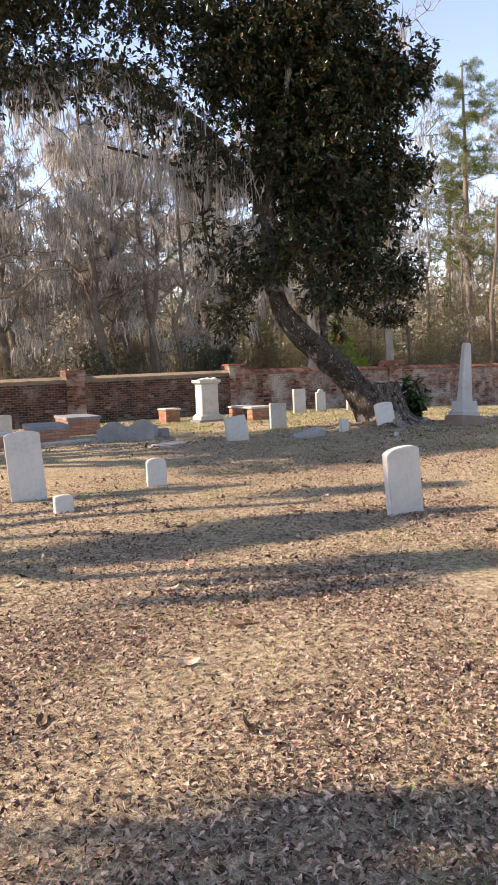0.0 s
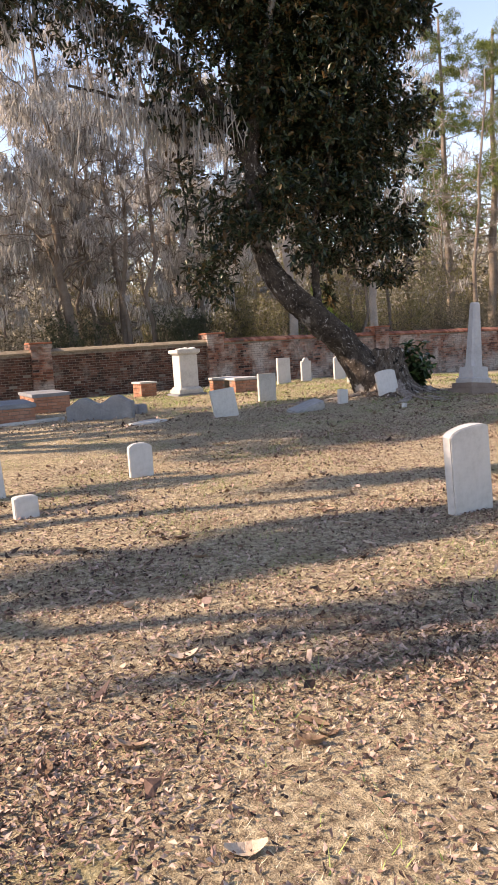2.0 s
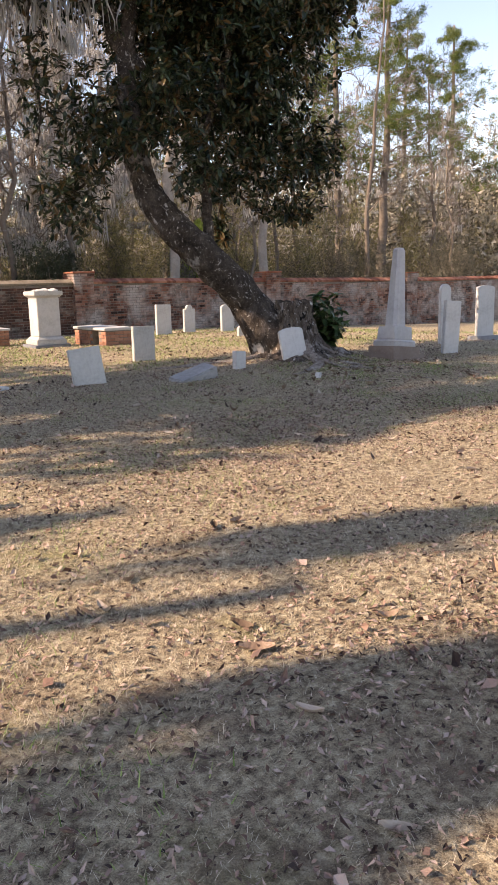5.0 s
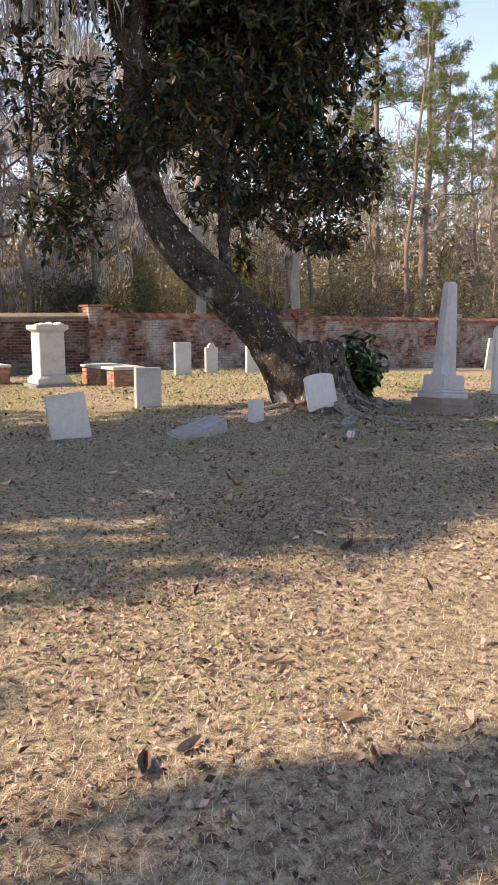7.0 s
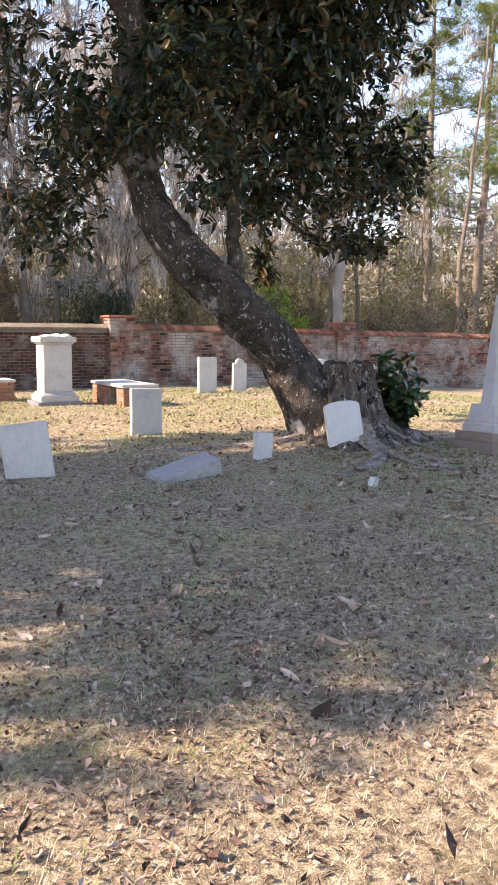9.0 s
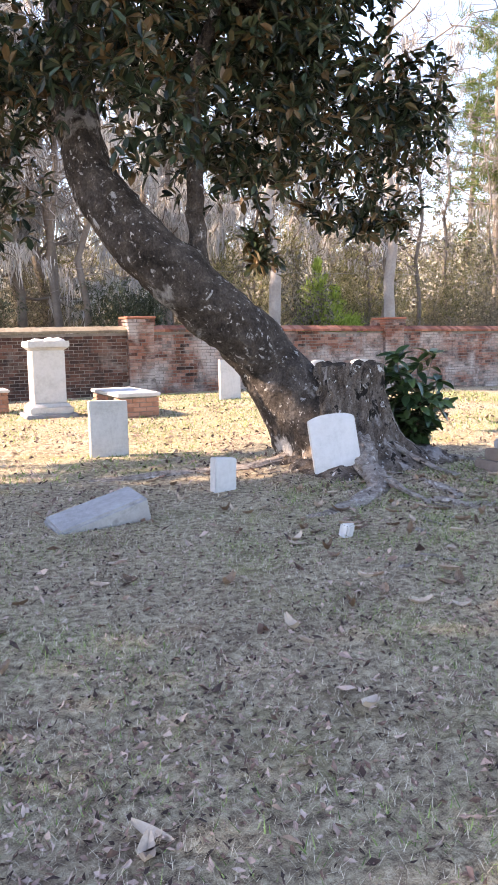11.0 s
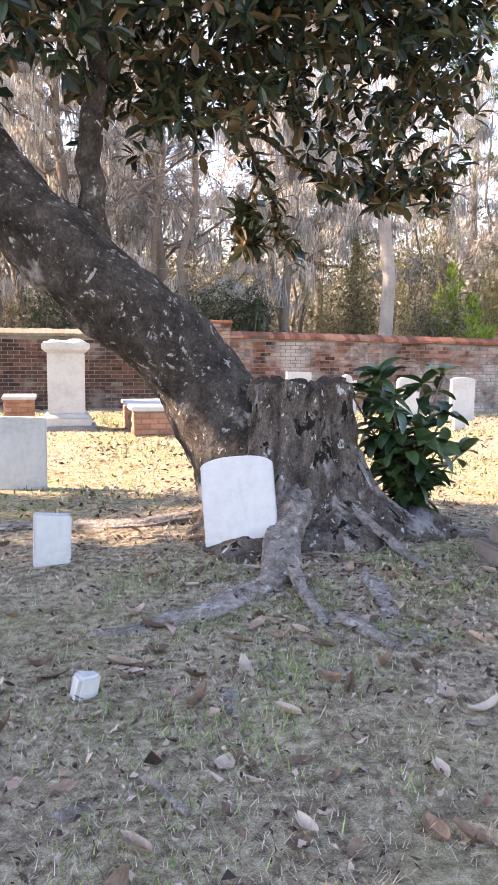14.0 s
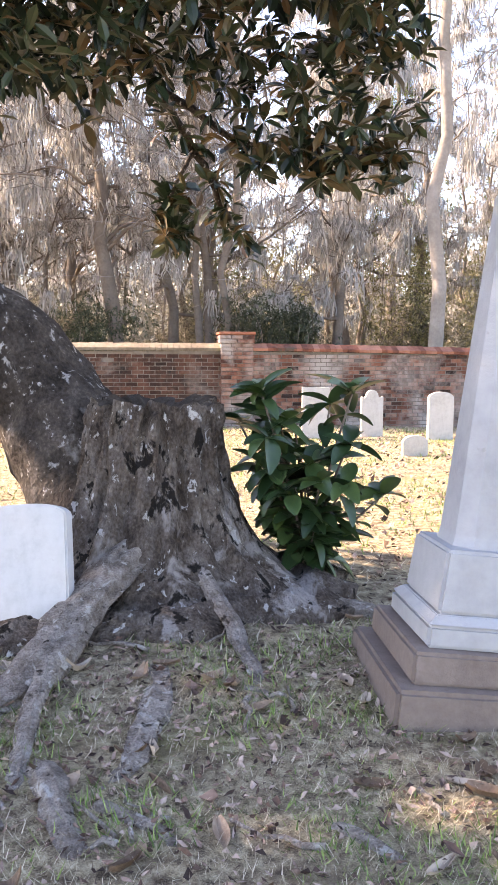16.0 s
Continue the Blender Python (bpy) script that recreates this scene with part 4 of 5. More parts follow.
# ---- the woods beyond the wall ----
def bare_tree(seed, height, radius, moss, bark, name="bare_tree", label="bare winter tree hung with grey Spanish moss", spread=0.30, low=0.25):
    rng = np.random.default_rng(seed)
    t = thing(name, label, "tree", Matrix())
    top = np.array((rng.normal() * 0.6, rng.normal() * 0.6, height))
    stem = bent(rng, (0, 0, -0.4), top, 12, 0.012)
    s, tw = Shape(), Shape()
    rad = np.linspace(radius, radius * 0.2, 12)
    rad[0] *= 1.35
    s.tube(stem, rad, 9)
    hang = []
    for k in range(20):
        f = low + (1 - low) * (k + rng.random()) / 20
        a = stem[min(11, int(f * 11))] * (1 - (f * 11) % 1) + stem[min(11, int(f * 11) + 1)] * ((f * 11) % 1)
        ang = rng.uniform(0, 2 * math.pi)
        ln = height * spread * rng.uniform(0.5, 1.1) * (1.25 - f * 0.8)
        e = a + np.array((math.cos(ang) * ln, math.sin(ang) * ln, ln * rng.uniform(0.1, 0.8)))
        br = bent(rng, a, e, 8, 0.05, rng.uniform(-0.05, 0.12))
        s.tube(br, np.linspace(radius * 0.32 * (1.15 - f), 0.015, 8), 5)
        for j in range(9):
            g = rng.uniform(0.25, 1.0)
            a2 = br[min(7, int(g * 7))]
            ln2 = ln * rng.uniform(0.25, 0.55)
            d = unit(rng.normal(size=3) + unit(e - a) * 0.8 + np.array((0, 0, 0.35)))
            b2 = bent(rng, a2, a2 + d * ln2, 5, 0.07)
            tw.tube(b2, np.linspace(0.022, 0.006, 5), 3, False)
            hang.append(b2)
            for q in range(5):
                c = b2[rng.integers(1, 5)]
                d3 = unit(rng.normal(size=3) + d)
                b3 = bent(rng, c, c + d3 * ln2 * rng.uniform(0.3, 0.7), 3, 0.08)
                tw.tube(b3, np.linspace(0.011, 0.004, 3), 3, False)
                if q < 3:
                    hang.append(b3)
        hang.append(br)
    part_mesh("trunk", s.mesh("trunk"), bark, t, smooth=True)
    tagged(part_mesh("twig_mass", tw.mesh("twig_mass"), M_TWIG, t), kind="stuff")
    if moss:
        ms = Shape()
        pool = np.concatenate(hang)
        for k in range(moss // 16):
            at = pool[rng.integers(0, len(pool))]
            long = rng.uniform(0.35, 1.5) * rng.uniform(0.5, 1.0)
            tops = at + rng.normal(size=(16, 3)) * np.array((0.17, 0.17, 0.05)) * (0.5 + long * 0.5)
            strands(rng, ms, tops, (long * 0.25, long), 0.019)
        tagged(part_mesh("hanging_moss", ms.mesh("hanging_moss"), M_MOSS, t, "grey Spanish moss"), kind="stuff")
    return t


def pine_tree(seed, height, radius):
    rng = np.random.default_rng(seed)
    t = thing("pine_tree", "tall straight pine with an open green crown", "tree", Matrix())
    stem = bent(rng, (0, 0, -0.4), (rng.normal() * 0.5, rng.normal() * 0.5, height), 12, 0.003)
    s, nd = Shape(), Shape()
    s.tube(stem, np.linspace(radius, radius * 0.2, 12), 10)
    ends = []
    for k in range(46):
        f = 0.40 + 0.59 * (k / 46)
        a = stem[0] + (stem[-1] - stem[0]) * f
        ang = rng.uniform(0, 2 * math.pi)
        ln = height * 0.30 * (1.2 - f) * rng.uniform(0.45, 1.2)
        e = a + np.array((math.cos(ang) * ln, math.sin(ang) * ln, ln * rng.uniform(-0.05, 0.4)))
        br = bent(rng, a, e, 6, 0.05)
        s.tube(br, np.linspace(0.06 * (1.4 - f), 0.015, 6), 4)
        for j in range(13):
            c = br[rng.integers(2, 6)] + rng.normal(size=3) * np.array((1, 1, 0.45)) * ln * 0.15
            ends.append(c)
    ends = np.array(ends)
    for j in range(40):
        d = unit(rng.normal(size=ends.shape) + np.array((0, 0, 0.3)))
        sd = unit(np.cross(d, rng.normal(size=ends.shape))) * 0.018
        b = ends + rng.normal(size=ends.shape) * 0.12
        L = rng.uniform(0.18, 0.38, len(ends))[:, None]
        nd.add_many(np.stack([b - sd, b + sd, b + d * L], axis=1), [(0, 1, 2)])
    part_mesh("trunk", s.mesh("trunk"), M_TRUNK, t, smooth=True)
    tagged(part_mesh("needle_mass", nd.mesh("needle_mass"), M_NEEDLE, t, "open tufts of green needles"), kind="stuff")
    return t


def shrub(seed, size, mat, name, label, leaf=(0.08, 0.16), count=900, category="bush"):
    rng = np.random.default_rng(seed)
    t = thing(name, label, category, Matrix())
    s = Shape()
    blobs = [((rng.normal() * 0.35 * size[0], rng.normal() * 0.35 * size[1], size[2] * rng.uniform(0.3, 0.8)), (size[0] * rng.uniform(0.25, 0.5), size[1] * 0.4, size[2] * rng.uniform(0.2, 0.38)), 1.0) for k in range(7)]
    vol = sum(4.19 * r[0] * r[1] * r[2] for c, r, d in blobs)
    p, o = blob_points(rng, blobs, count / vol)
    whorls(rng, s, p, o, 6, leaf, 0.42, 0.3)
    st = Shape()
    for k in range(9):
        st.tube(bent(rng, (rng.normal() * 0.15, rng.normal() * 0.15, -0.3), p[rng.integers(0, len(p))], 6, 0.06), np.linspace(0.03, 0.008, 6), 4)
    tagged(part_mesh("stem_mass", st.mesh("stem_mass"), M_TRUNK, t), kind="stuff")
    tagged(part_mesh("leaf_mass", s.mesh("leaf_mass"), mat, t), kind="stuff")
    return t


def cedar(seed, height, width):
    rng = np.random.default_rng(seed)
    t = thing("cedar_tree", "young bright green conical cedar beyond the wall", "tree", Matrix())
    s = Shape()
    for cx, cy, top, wide in ((-0.35, 0, 1.0, 0.55), (0.55, 0.2, 0.72, 0.75), (0.05, -0.5, 0.55, 0.8), (-0.8, 0.3, 0.5, 0.5), (1.1, -0.2, 0.42, 0.5)):
        for k in range(34):
            f = rng.random() ** 0.9
            ang = rng.uniform(0, 2 * math.pi)
            reach = width * wide * (1 - f) ** 0.8 * rng.uniform(0.5, 1.15)
            a = np.array((cx, cy, 0.1 + f * height * top * 0.86))
            e = a + np.array((math.cos(ang) * reach, math.sin(ang) * reach, reach * 0.55 + 0.25))
            n = 110
            p = a + (e - a) * rng.uniform(0.25, 1.05, n)[:, None] + rng.normal(size=(n, 3)) * (0.05 + reach * 0.09)
            d = unit(unit(e - a) + np.array((0, 0, 0.5)) + rng.normal(size=(n, 3)) * 0.45)
            L = rng.uniform(0.09, 0.25, n)
            s.add_many(leaf_quads(rng, p, d, L, L * 0.26), LEAF_FACES)
    st = Shape()
    st.tube(bent(rng, (0, 0, -0.4), (0, 0, height * 0.9), 8, 0.01), np.linspace(0.08, 0.02, 8), 6)
    part_mesh("trunk", st.mesh("trunk"), M_TRUNK, t)
    tagged(part_mesh("spray_mass", s.mesh("spray_mass"), M_CEDAR, t), kind="stuff")
    return t


def at_ground(x, y, rz=0, sc=1.0):
    return Matrix.Translation((x, y, gz(x, y))) @ Matrix.Rotation(rz, 4, "Z")


rw = random.Random(77)
moss_kinds = [bare_tree(100 + k, h, r, m, M_TRUNK, spread=sp) for k, (h, r, m, sp) in enumerate([(14, 0.26, 5200, 0.34), (16, 0.24, 4200, 0.30), (12, 0.2, 5000, 0.36)])]
thin_kinds = [bare_tree(200 + k, h, r, m, M_TRUNK, label="slender bare winter tree", spread=0.2, low=0.3) for k, (h, r, m) in enumerate([(15, 0.13, 100), (12, 0.10, 200), (16, 0.16, 80)])]
pale_kind = bare_tree(300, 20, 0.20, 700, M_PALETRUNK, label="tall bare tree with pale bark", spread=0.22, low=0.4)
pine_kinds = [pine_tree(400, 21, 0.36), pine_tree(401, 23, 0.34)]
first = [
    (moss_kinds[0], 10.4, 36.0), (moss_kinds[1], 4.5, 35.5), (moss_kinds[2], 17.5, 38.0),
    (thin_kinds[0], 13.5, 35.0), (thin_kinds[1], 25.0, 36.0), (thin_kinds[2], 33.5, 37.0),
    (pale_kind, 18.1, 31.3), (pine_kinds[0], 42.0, 43.6), (pine_kinds[1], 41.0, 46.4),
]
for t, x, y in first:
    t.matrix_basis = at_ground(x, y)
copies = [(pale_kind, 22.5, 31.5), (pine_kinds[0], 56, 49), (pine_kinds[1], 60, 58), (pine_kinds[0], 50, 60), (pine_kinds[1], 34, 55), (pine_kinds[0], 26, 60), (pine_kinds[1], 68, 50),
          (moss_kinds[1], -2.0, 37.0), (moss_kinds[2], 7.2, 40.0), (moss_kinds[0], 14.0, 42.5), (moss_kinds[2], 1.0, 41.0), (moss_kinds[2], 12.2, 38.5), (moss_kinds[1], 22.0, 43.0), (moss_kinds[0], 27.5, 47.0),
          (moss_kinds[1], 19.5, 45.0), (moss_kinds[0], 8.5, 46.0)]
for k in range(64):
    x = rw.uniform(-4, 78)
    y = rw.uniform(34, 44) + max(0, rw.uniform(-6, 26))
    copies.append((rw.choice(thin_kinds), x, y))
for t, x, y in copies:
    copy_thing(t, at_ground(x, y, rw.uniform(0, 6.28)))
cd = cedar(500, 4.7, 1.8)
cd.matrix_basis = at_ground(22.8, 36.1)
scrub_kinds = [shrub(600 + k, sz, m, "woodland_shrub", lab, lf, n) for k, (sz, m, lab, lf, n) in enumerate([
    ((2.2, 1.6, 2.4), M_SCRUB, "tangled olive-brown undergrowth shrub", (0.05, 0.12), 1300), ((1.8, 1.5, 3.0), M_EVERGREEN, "dark glossy evergreen shrub beyond the wall", (0.06, 0.14), 1000),
    ((2.6, 1.8, 1.7), M_SCRUB, "low scrubby undergrowth beyond the wall", (0.05, 0.12), 1300), ((1.9, 1.7, 5.2), M_SCRUB, "tall thin olive-green shrub", (0.05, 0.12), 1300),
    ((2.0, 1.8, 7.5), M_OLIVELEAF, "slender young tree with sparse yellow-green leaves", (0.05, 0.13), 1500)])]
spots_at = [(6.5, 33.5), (14.6, 34.0), (27.0, 34.5), (31.0, 36.0), (33.5, 40.0)]
for t, (x, y) in zip(scrub_kinds, spots_at):
    t.matrix_basis = at_ground(x, y)
for x, y in [(15.4, 34.8), (9.6, 34.6)]:
    copy_thing(scrub_kinds[1], at_ground(x, y, rw.uniform(0, 6.28)))
for x, y in [(37, 42), (46, 44), (29.5, 43), (50, 52), (38.5, 50), (44, 50), (55, 55), (26, 47), (33, 52), (60, 50), (22.5, 43), (17, 47), (64, 60), (25.0, 41.5), (28.0, 40.5), (20.0, 41.0), (31.0, 46.0), (14.5, 44.0)]:
    copy_thing(scrub_kinds[4], at_ground(x, y, rw.uniform(0, 6.28)))
for k in range(130):
    x, y = rw.uniform(-6, 80), rw.uniform(35, 60)
    copy_thing(rw.choice((scrub_kinds[0], scrub_kinds[2], scrub_kinds[3], scrub_kinds[3])), at_ground(x, y, rw.uniform(0, 6.28)))

# deep woods, too far and too many to count
rngf = np.random.default_rng(9)
far = Shape()
n = 620
a = rngf.uniform(-1.1, 1.5, n)
d = rngf.uniform(60, 125, n)
x, y = np.sin(a) * d + 8, np.cos(a) * d + 4
h = rngf.uniform(9, 19, n)
w = rngf.uniform(0.06, 0.2, n)
lean = rngf.normal(size=(2, n)) * 0.6
for turn in ((1, 0), (0, 1)):
    sx, sy = turn[0] * w, turn[1] * w
    far.add_many(np.stack([np.stack([x - sx, y - sy, np.full(n, -2.0)], 1), np.stack([x + sx, y + sy, np.full(n, -2.0)], 1), np.stack([x + lean[0], y + lean[1], h], 1)], axis=1), [(0, 1, 2)])


def flecks(centre, spread, size, up):
    k = len(centre)
    p = centre + rngf.normal(size=(k, 3)) * spread
    dd = unit(rngf.normal(size=(k, 3)) + np.array((0, 0, up)))
    L = rngf.uniform(*size, k)[:, None]
    sd = unit(np.cross(dd, rngf.normal(size=(k, 3)))) * L * rngf.uniform(0.08, 0.3, k)[:, None]
    far.add_many(np.stack([p - sd, p + sd, p + dd * L], axis=1), [(0, 1, 2)])


for k in range(9):
    f = rngf.uniform(0.15, 1.0, n)
    clump = np.stack([x + lean[0] * f + rngf.normal(size=n) * 1.6, y + lean[1] * f + rngf.normal(size=n) * 1.6, h * f], 1)
    flecks(np.repeat(clump, 42, axis=0), np.array((0.9, 0.9, 0.6)), (0.12, 0.5), 0.2)
for k in range(30):
    low = np.stack([x + rngf.normal(size=n) * 4.0, y + rngf.normal(size=n) * 3.0, -1.5 + 11.0 * rngf.random(n) ** 1.5], 1)
    flecks(np.repeat(low, 26, axis=0), np.array((1.1, 1.1, 0.8)), (0.2, 0.65), 0.3)
bank, tops = Shape(), []
for k in range(400):
    a = -1.15 + 2.7 * k / 399
    top = 14.0 + 5.0 * noise.noise((a * 14, 0, 3)) + 3.0 * noise.noise((a * 60, 0, 5)) + 2.2 * noise.noise((a * 170, 1, 5))
    for f in (-2.0, top * 0.35, top * 0.7, top):
        back = 132 + f * 0.8 + 3.0 * noise.noise((a * 90, f * 0.3, 8))
        tops.append((8 + math.sin(a) * back, 4 + math.cos(a) * back, f))
bank.add(tops, [(k * 4 + j, k * 4 + 4 + j, k * 4 + 5 + j, k * 4 + 1 + j) for k in range(399) for j in range(3)])
tagged(part_mesh("backdrop", bank.mesh("backdrop"), M_BANK), "hazy edge of the far winter woods", "woods", kind="structure")
tagged(part_mesh("far_woods", far.mesh("far_woods"), M_FARWOOD), "distant grey-brown winter woods", "woods", kind="stuff")

# ---- unseen live oaks left of view, crowns placed to shade the lawn ----
def live_oak(x, y, seed, blobs):
    rng = np.random.default_rng(seed)
    t = thing("live_oak", "unseen live oak with mossy limbs, crown placed to shade the lawn", "tree", Matrix.Translation((x, y, gz(x, y))))
    o = np.array((x, y, 0.0))
    s = Shape()
    fork = np.array((0.2, 0.1, 2.6))
    s.tube(bent(rng, (0, 0, -0.4), fork, 8, 0.03), np.linspace(0.5, 0.36, 8), 12)
    for c, r, dn in blobs:
        s.tube(bent(rng, fork, np.array(c) - o, 10, 0.06, 0.08), np.linspace(0.24, 0.05, 10), 8)
    part_mesh("trunk", s.mesh("trunk"), M_TRUNK, t, smooth=True)
    p, out = blob_points(rng, blobs, 34)
    s = Shape()
    whorls(rng, s, p - o, out, 7, (0.14, 0.26), 0.5, 0.3)
    tagged(part_mesh("crown", s.mesh("crown"), M_EVERGREEN, t), kind="stuff")
    s = Shape()
    strands(rng, s, p[rng.integers(0, len(p), 500)] - o, (0.5, 1.6), 0.04)
    tagged(part_mesh("hanging_moss", s.mesh("hanging_moss"), M_MOSS, t, "grey Spanish moss"), kind="stuff")


# leaf clumps sized and set by the shade bands they throw
live_oak(-5.5, 19.0, 31, [((-2.0, 18.8, 8.2), (2.6, 1.9, 1.2), 1.1), ((-0.6, 18.2, 7.2), (1.8, 1.2, 0.8), 0.9), ((-4.6, 20.0, 9.6), (2.6, 2.2, 1.3), 0.9), ((-3.6, 17.0, 7.0), (2.0, 1.2, 0.8), 0.8), ((-3.0, 22.0, 6.2), (2.2, 1.3, 1.0), 0.9), ((-3.4, 23.6, 6.2), (2.4, 1.4, 0.9), 0.9), ((-4.0, 15.6, 7.8), (2.4, 0.7, 0.7), 0.7),
                          ((-2.4, 16.3, 8.2), (2.4, 0.95, 0.8), 1.1), ((-0.7, 16.2, 8.5), (2.0, 1.1, 0.7), 1.0), ((1.0, 18.0, 8.3), (1.5, 1.2, 0.8), 0.9), ((0.3, 20.0, 8.8), (1.4, 1.0, 0.8), 0.8), ((-1.0, 21.9, 8.5), (2.0, 0.9, 0.6), 1.0), ((-3.4, 21.0, 8.4), (1.7, 0.9, 0.6), 0.9)])
live_oak(-9.5, 13.0, 32, [((-7.3, 11.62, 8.0), (2.25, 0.34, 0.30), 1.8), ((-7.0, 9.87, 8.0), (1.0, 0.3, 0.3), 0.9), ((-4.95, 12.9, 8.0), (0.8, 0.3, 0.3), 1.3), ((-6.6, 14.6, 8.0), (1.0, 0.25, 0.3), 0.7)])
live_oak(-13.0, 8.5, 33, [((-9.6, 7.2, 8.0), (1.5, 0.3, 0.3), 0.8), ((-11.5, 7.6, 8.6), (1.2, 0.2, 0.3), 0.8)])

# ---- leaves and grass on the lawn ----
def scatter(rng, n, x0, x1, y0, y1):
    x, y = rng.uniform(x0, x1, n), rng.uniform(y0, y1, n)
    i, j = np.searchsorted(GXA, x) - 1, np.searchsorted(GYA, y) - 1
    fx, fy = (x - GXA[i]) / (GXA[i + 1] - GXA[i]), (y - GYA[j]) / (GYA[j + 1] - GYA[j])
    z = (GZA[j, i] * (1 - fx) + GZA[j, i + 1] * fx) * (1 - fy) + (GZA[j + 1, i] * (1 - fx) + GZA[j + 1, i + 1] * fx) * fy
    return x, y, z


def litter(rng, shape, n, box, size, lift=0.012):
    x, y, z = scatter(rng, n, *box)
    thick = np.array([noise.noise((a * 0.7, b * 0.7, 7)) for a, b in zip(x, y)]) + rng.uniform(-0.5, 0.5, n) > -0.22
    rim = np.minimum(np.minimum(x - box[0], box[1] - x), np.minimum(y - box[2], box[3] - y))
    thick &= rng.random(n) < rim / 1.1
    x, y, z = x[thick], y[thick], z[thick]
    n = len(x)
    ang = rng.uniform(0, 2 * math.pi, n)
    L = rng.uniform(*size, n)
    way = np.stack([np.cos(ang), np.sin(ang), rng.normal(size=n) * 0.45], 1)
    side = np.stack([-np.sin(ang), np.cos(ang), rng.normal(size=n) * 0.6], 1)
    base = np.stack([x, y, z + lift + rng.random(n) * 0.012], 1)
    W = (L * rng.uniform(0.28, 0.5, n))[:, None]
    Lc = L[:, None]
    up = np.array((0, 0, 1.0))
    curl = rng.uniform(-0.05, 0.35, n)[:, None] * W
    v = np.stack([base - way * Lc * 0.5, base - side * W * 0.5 + up * curl, base + up * curl * 0.1, base + side * W * 0.5 + up * curl, base + way * Lc * 0.5 + up * curl * 0.6], axis=1)
    v += rng.normal(size=v.shape) * (L * 0.11)[:, None, None]
    v[:, :, 2] = np.maximum(v[:, :, 2], (z + 0.003)[:, None])
    shape.add_many(v, LEAF_FACES)


rngl = np.random.default_rng(17)
lit = Shape()
litter(rngl, lit, 150000, (-2.2, 4.6, 1.6, 6.4), (0.009, 0.032), 0.004)
litter(rngl, lit, 60000, (-2.0, 6.0, 4.6, 8.6), (0.010, 0.034), 0.003)
litter(rngl, lit, 60000, (-1.6, 9.8, 7.0, 13.2), (0.010, 0.038), 0.003)
litter(rngl, lit, 54000, (4.0, 14.3, 10.0, 17.5), (0.012, 0.034), 0.002)
litter(rngl, lit, 4500, (9.2, 12.8, 13.9, 16.6), (0.015, 0.04), 0.003)
litter(rngl, lit, 11000, (1.0, 20.0, 15.5, 28.2), (0.03, 0.07))
litter(rngl, lit, 14000, (-9.0, 22.0, -5.0, 28.0), (0.03, 0.08))
tagged(part_mesh("fallen_leaves", lit.mesh("fallen_leaves"), M_LEAFLITTER), "dry brown fallen leaves scattered over the lawn", "leaf litter", kind="stuff")


def blades(rng, shape, n, box, length, width, flat, cut, freq, seed):
    x, y, z = scatter(rng, n, *box)
    keep = np.array([noise.noise((a * freq, b * freq, seed)) for a, b in zip(x, y)]) + rng.uniform(-0.25, 0.25, n) > cut
    rim = np.minimum(np.minimum(x - box[0], box[1] - x), np.minimum(y - box[2], box[3] - y))
    keep &= rng.random(n) < rim / 0.9
    x, y, z = x[keep], y[keep], z[keep]
    n = len(x)
    ang = rng.uniform(0, 2 * math.pi, n)
    d = unit(np.stack([np.cos(ang), np.sin(ang), rng.uniform(0.1, 1.0, n) * flat], 1))
    sd = np.stack([-np.sin(ang), np.cos(ang), np.zeros(n)], 1) * (width * rng.uniform(0.6, 1.4, n))[:, None]
    b = np.stack([x, y, z - 0.004], 1)
    L = rng.uniform(*length, n)[:, None]
    shape.add_many(np.stack([b - sd, b + sd, b + d * L + np.stack([np.zeros(n), np.zeros(n), L[:, 0] * 0.1], 1)], axis=1), [(0, 1, 2)])


gr = Shape()
blades(rngl, gr, 240000, (-2.0, 7.0, 1.8, 9.6), (0.015, 0.045), 0.0014, 0.8, -0.6, 0.6, 3)
blades(rngl, gr, 420000, (2.4, 14.2, 8.0, 16.3), (0.018, 0.05), 0.0015, 1.1, -0.7, 0.6, 3)
blades(rngl, gr, 60000, (3.0, 20.0, 15.0, 28.0), (0.03, 0.08), 0.005, 0.8, -0.7, 0.5, 3)
tagged(part_mesh("dry_grass", gr.mesh("dry_grass"), M_STRAW), "short straw-coloured winter grass", "grass", kind="stuff")
gg = Shape()
blades(rngl, gg, 110000, (-1.0, 13.5, 2.6, 16.5), (0.03, 0.07), 0.0025, 1.2, 0.22, 0.9, 11)
blades(rngl, gg, 90000, (6.0, 12.8, 10.8, 15.4), (0.015, 0.045), 0.0022, 1.2, 0.24, 1.5, 21)
blades(rngl, gg, 24000, (9.4, 12.6, 13.2, 16.2), (0.03, 0.07), 0.0025, 1.3, 0.12, 2.4, 12)
blades(rngl, gg, 60000, (6.0, 21.0, 17.0, 28.0), (0.04, 0.08), 0.006, 1.2, -0.05, 0.5, 14)
tagged(part_mesh("green_grass", gg.mesh("green_grass"), M_GREENGRASS), "tufts of green winter grass", "grass", kind="stuff")

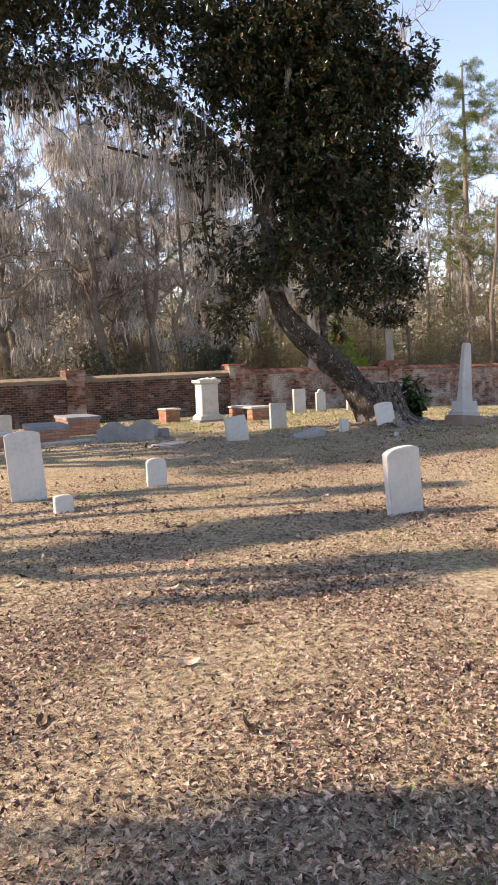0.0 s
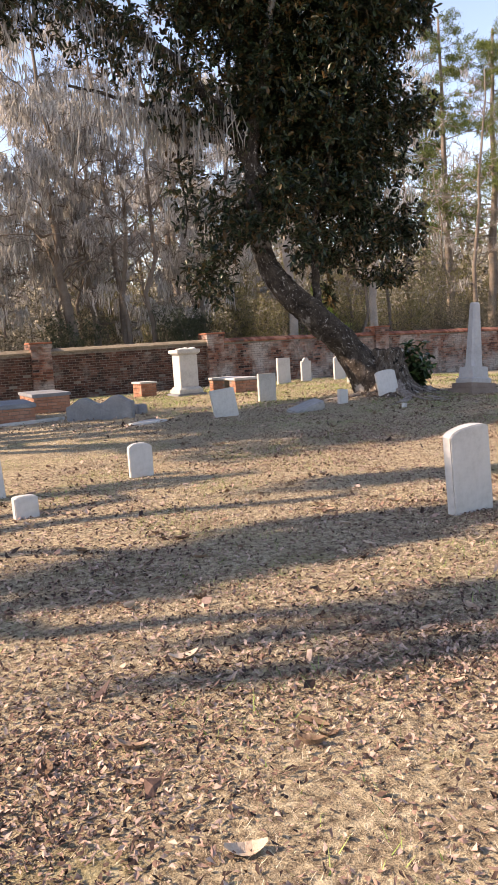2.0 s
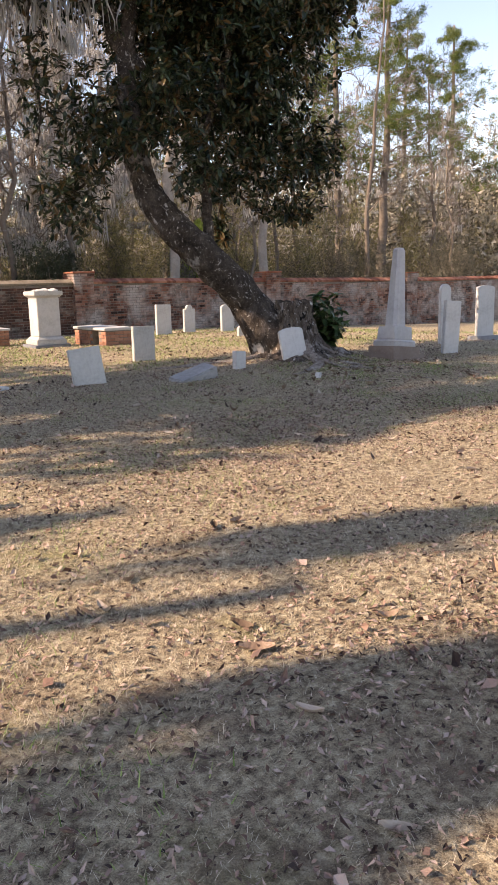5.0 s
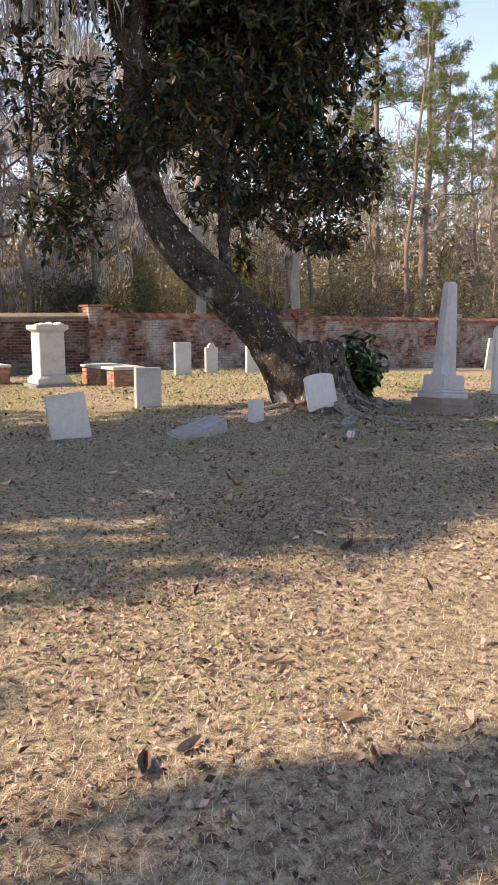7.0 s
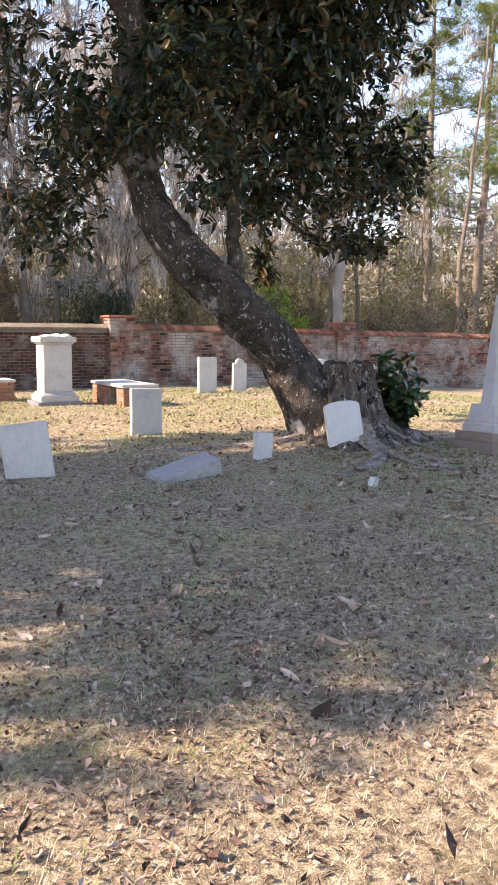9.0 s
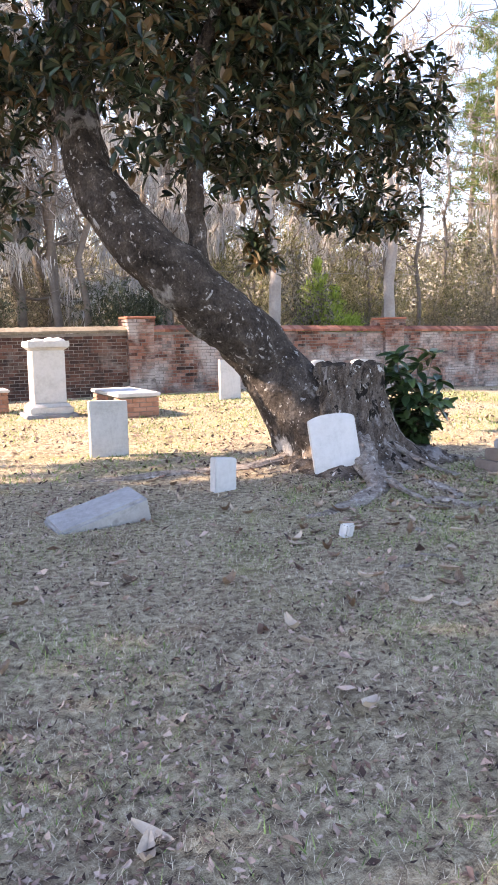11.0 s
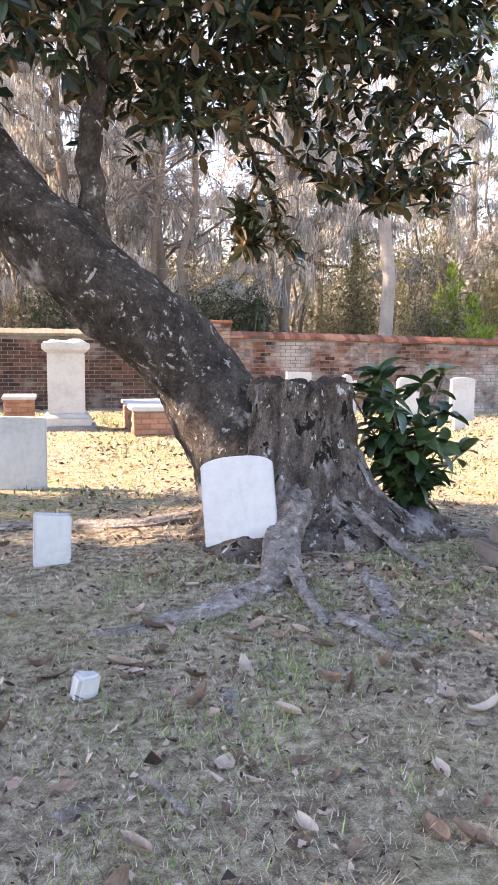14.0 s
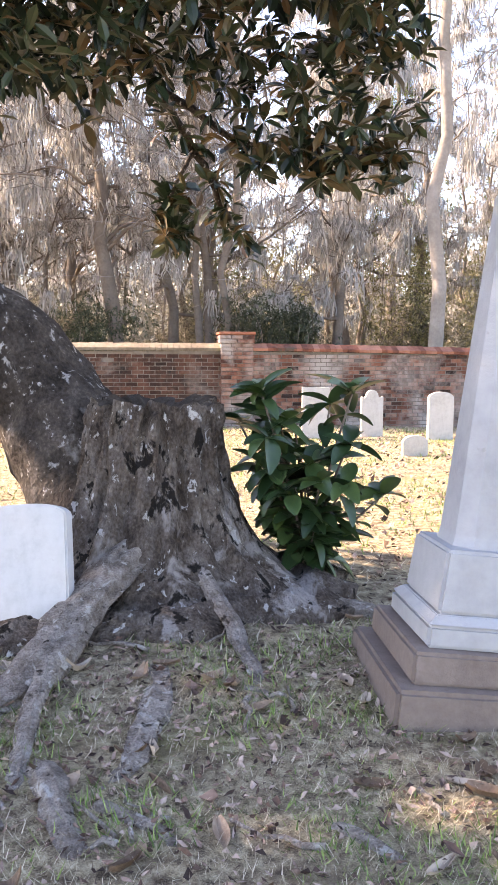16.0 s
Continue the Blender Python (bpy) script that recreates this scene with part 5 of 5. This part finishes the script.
# large curled magnolia leaves
kinds = []
for k in range(6):
    n_l, v, f = 7, [], []
    L, c = 0.15 + 0.02 * (k % 3), (-0.5, 0.3, 0.8, 1.2, -0.9, 0.5)[k]
    for i in range(n_l):
        t = i / (n_l - 1)
        w = 0.036 * math.sin(math.pi * min(1, t * 0.92 + 0.05)) ** 0.7 + 0.002
        z = 0.025 + c * 0.05 * ((t - 0.5) * 2) ** 2 * (1 if c > 0 else -0.6)
        u = w * (0.25 + 0.35 * (k % 2))
        v += [(-w, (t - 0.5) * L, z + u), (0.004 * math.sin(t * 6 + k), (t - 0.5) * L, z - 0.012), (w, (t - 0.5) * L, z + u * 0.7)]
    for i in range(n_l - 1):
        f += [(i * 3, i * 3 + 1, i * 3 + 4, i * 3 + 3), (i * 3 + 1, i * 3 + 2, i * 3 + 5, i * 3 + 4)]
    me = bpy.data.meshes.new("magnolia_leaf")
    me.from_pydata(v, [], f)
    me.materials.append(M_BIGLEAF)
    kinds.append(me)
for k in range(290):
    if k < 70:
        x, y = rw.uniform(0.0, 5.5), rw.uniform(4.0, 9.5)
    elif k < 150:
        x, y = rw.uniform(4.5, 11.0), rw.uniform(9.5, 14.5)
    else:
        x, y = rw.gauss(10.9, 1.1), rw.gauss(15.0, 0.9)
    lf = new("fallen_magnolia_leaf", rw.choice(kinds))
    lf.matrix_world = pose(x, y, gz(x, y) + bumps(x, y) - 0.006, rw.uniform(-14, 14), rw.uniform(-14, 14), rw.uniform(0, 360)) @ Matrix.Diagonal((rw.uniform(0.35, 0.8), rw.uniform(0.45, 0.8), rw.uniform(0.4, 0.9), 1))
    tagged(lf, "large dry curled magnolia leaf on the ground", "leaf", "fallen magnolia leaves")

# fallen sticks round the foot of the tree
for k in range(34):
    x, y = rw.gauss(10.9, 1.0), rw.gauss(14.6, 0.9)
    L, a = rw.uniform(0.08, 0.32), rw.uniform(0, 6.28)
    p = bent(rngl, (-L * math.cos(a) / 2, -L * math.sin(a) / 2, 0.008), (L * math.cos(a) / 2, L * math.sin(a) / 2, 0.012), 6, 0.05)
    s = Shape()
    s.tube(p, np.linspace(0.008, 0.004, 6) * rw.uniform(0.6, 1.8), 6)
    st = part_mesh("fallen_stick", s.mesh("fallen_stick"), M_ROOT)
    st.matrix_world = Matrix.Translation((x, y, gz(x, y) + bumps(x, y)))
    tagged(st, "short dry grey stick on the ground", "stick", "fallen sticks")

# ---- wires beyond the wall ----
for z in (3.1, 4.4, 5.6):
    s = Shape()
    xs = np.linspace(-6, 46, 40)
    s.tube(np.stack([xs, np.full(40, 32.6), z + 0.0004 * (xs - 20) ** 2], 1), np.full(40, 0.005), 4)
    tagged(part_mesh("overhead_wire", s.mesh("overhead_wire"), M_WIRE), "thin dark wire strung past the woods", "wire", "wires beyond the wall")

# ---- single bricks of the wall ----
for x, z, out in single_bricks:
    bk = new("brick", variants[int(abs(x * 97 + z * 31)) % 6])
    bk.parent = wall
    bk.matrix_basis = Matrix.Translation((x, WALL_Y - out, z))
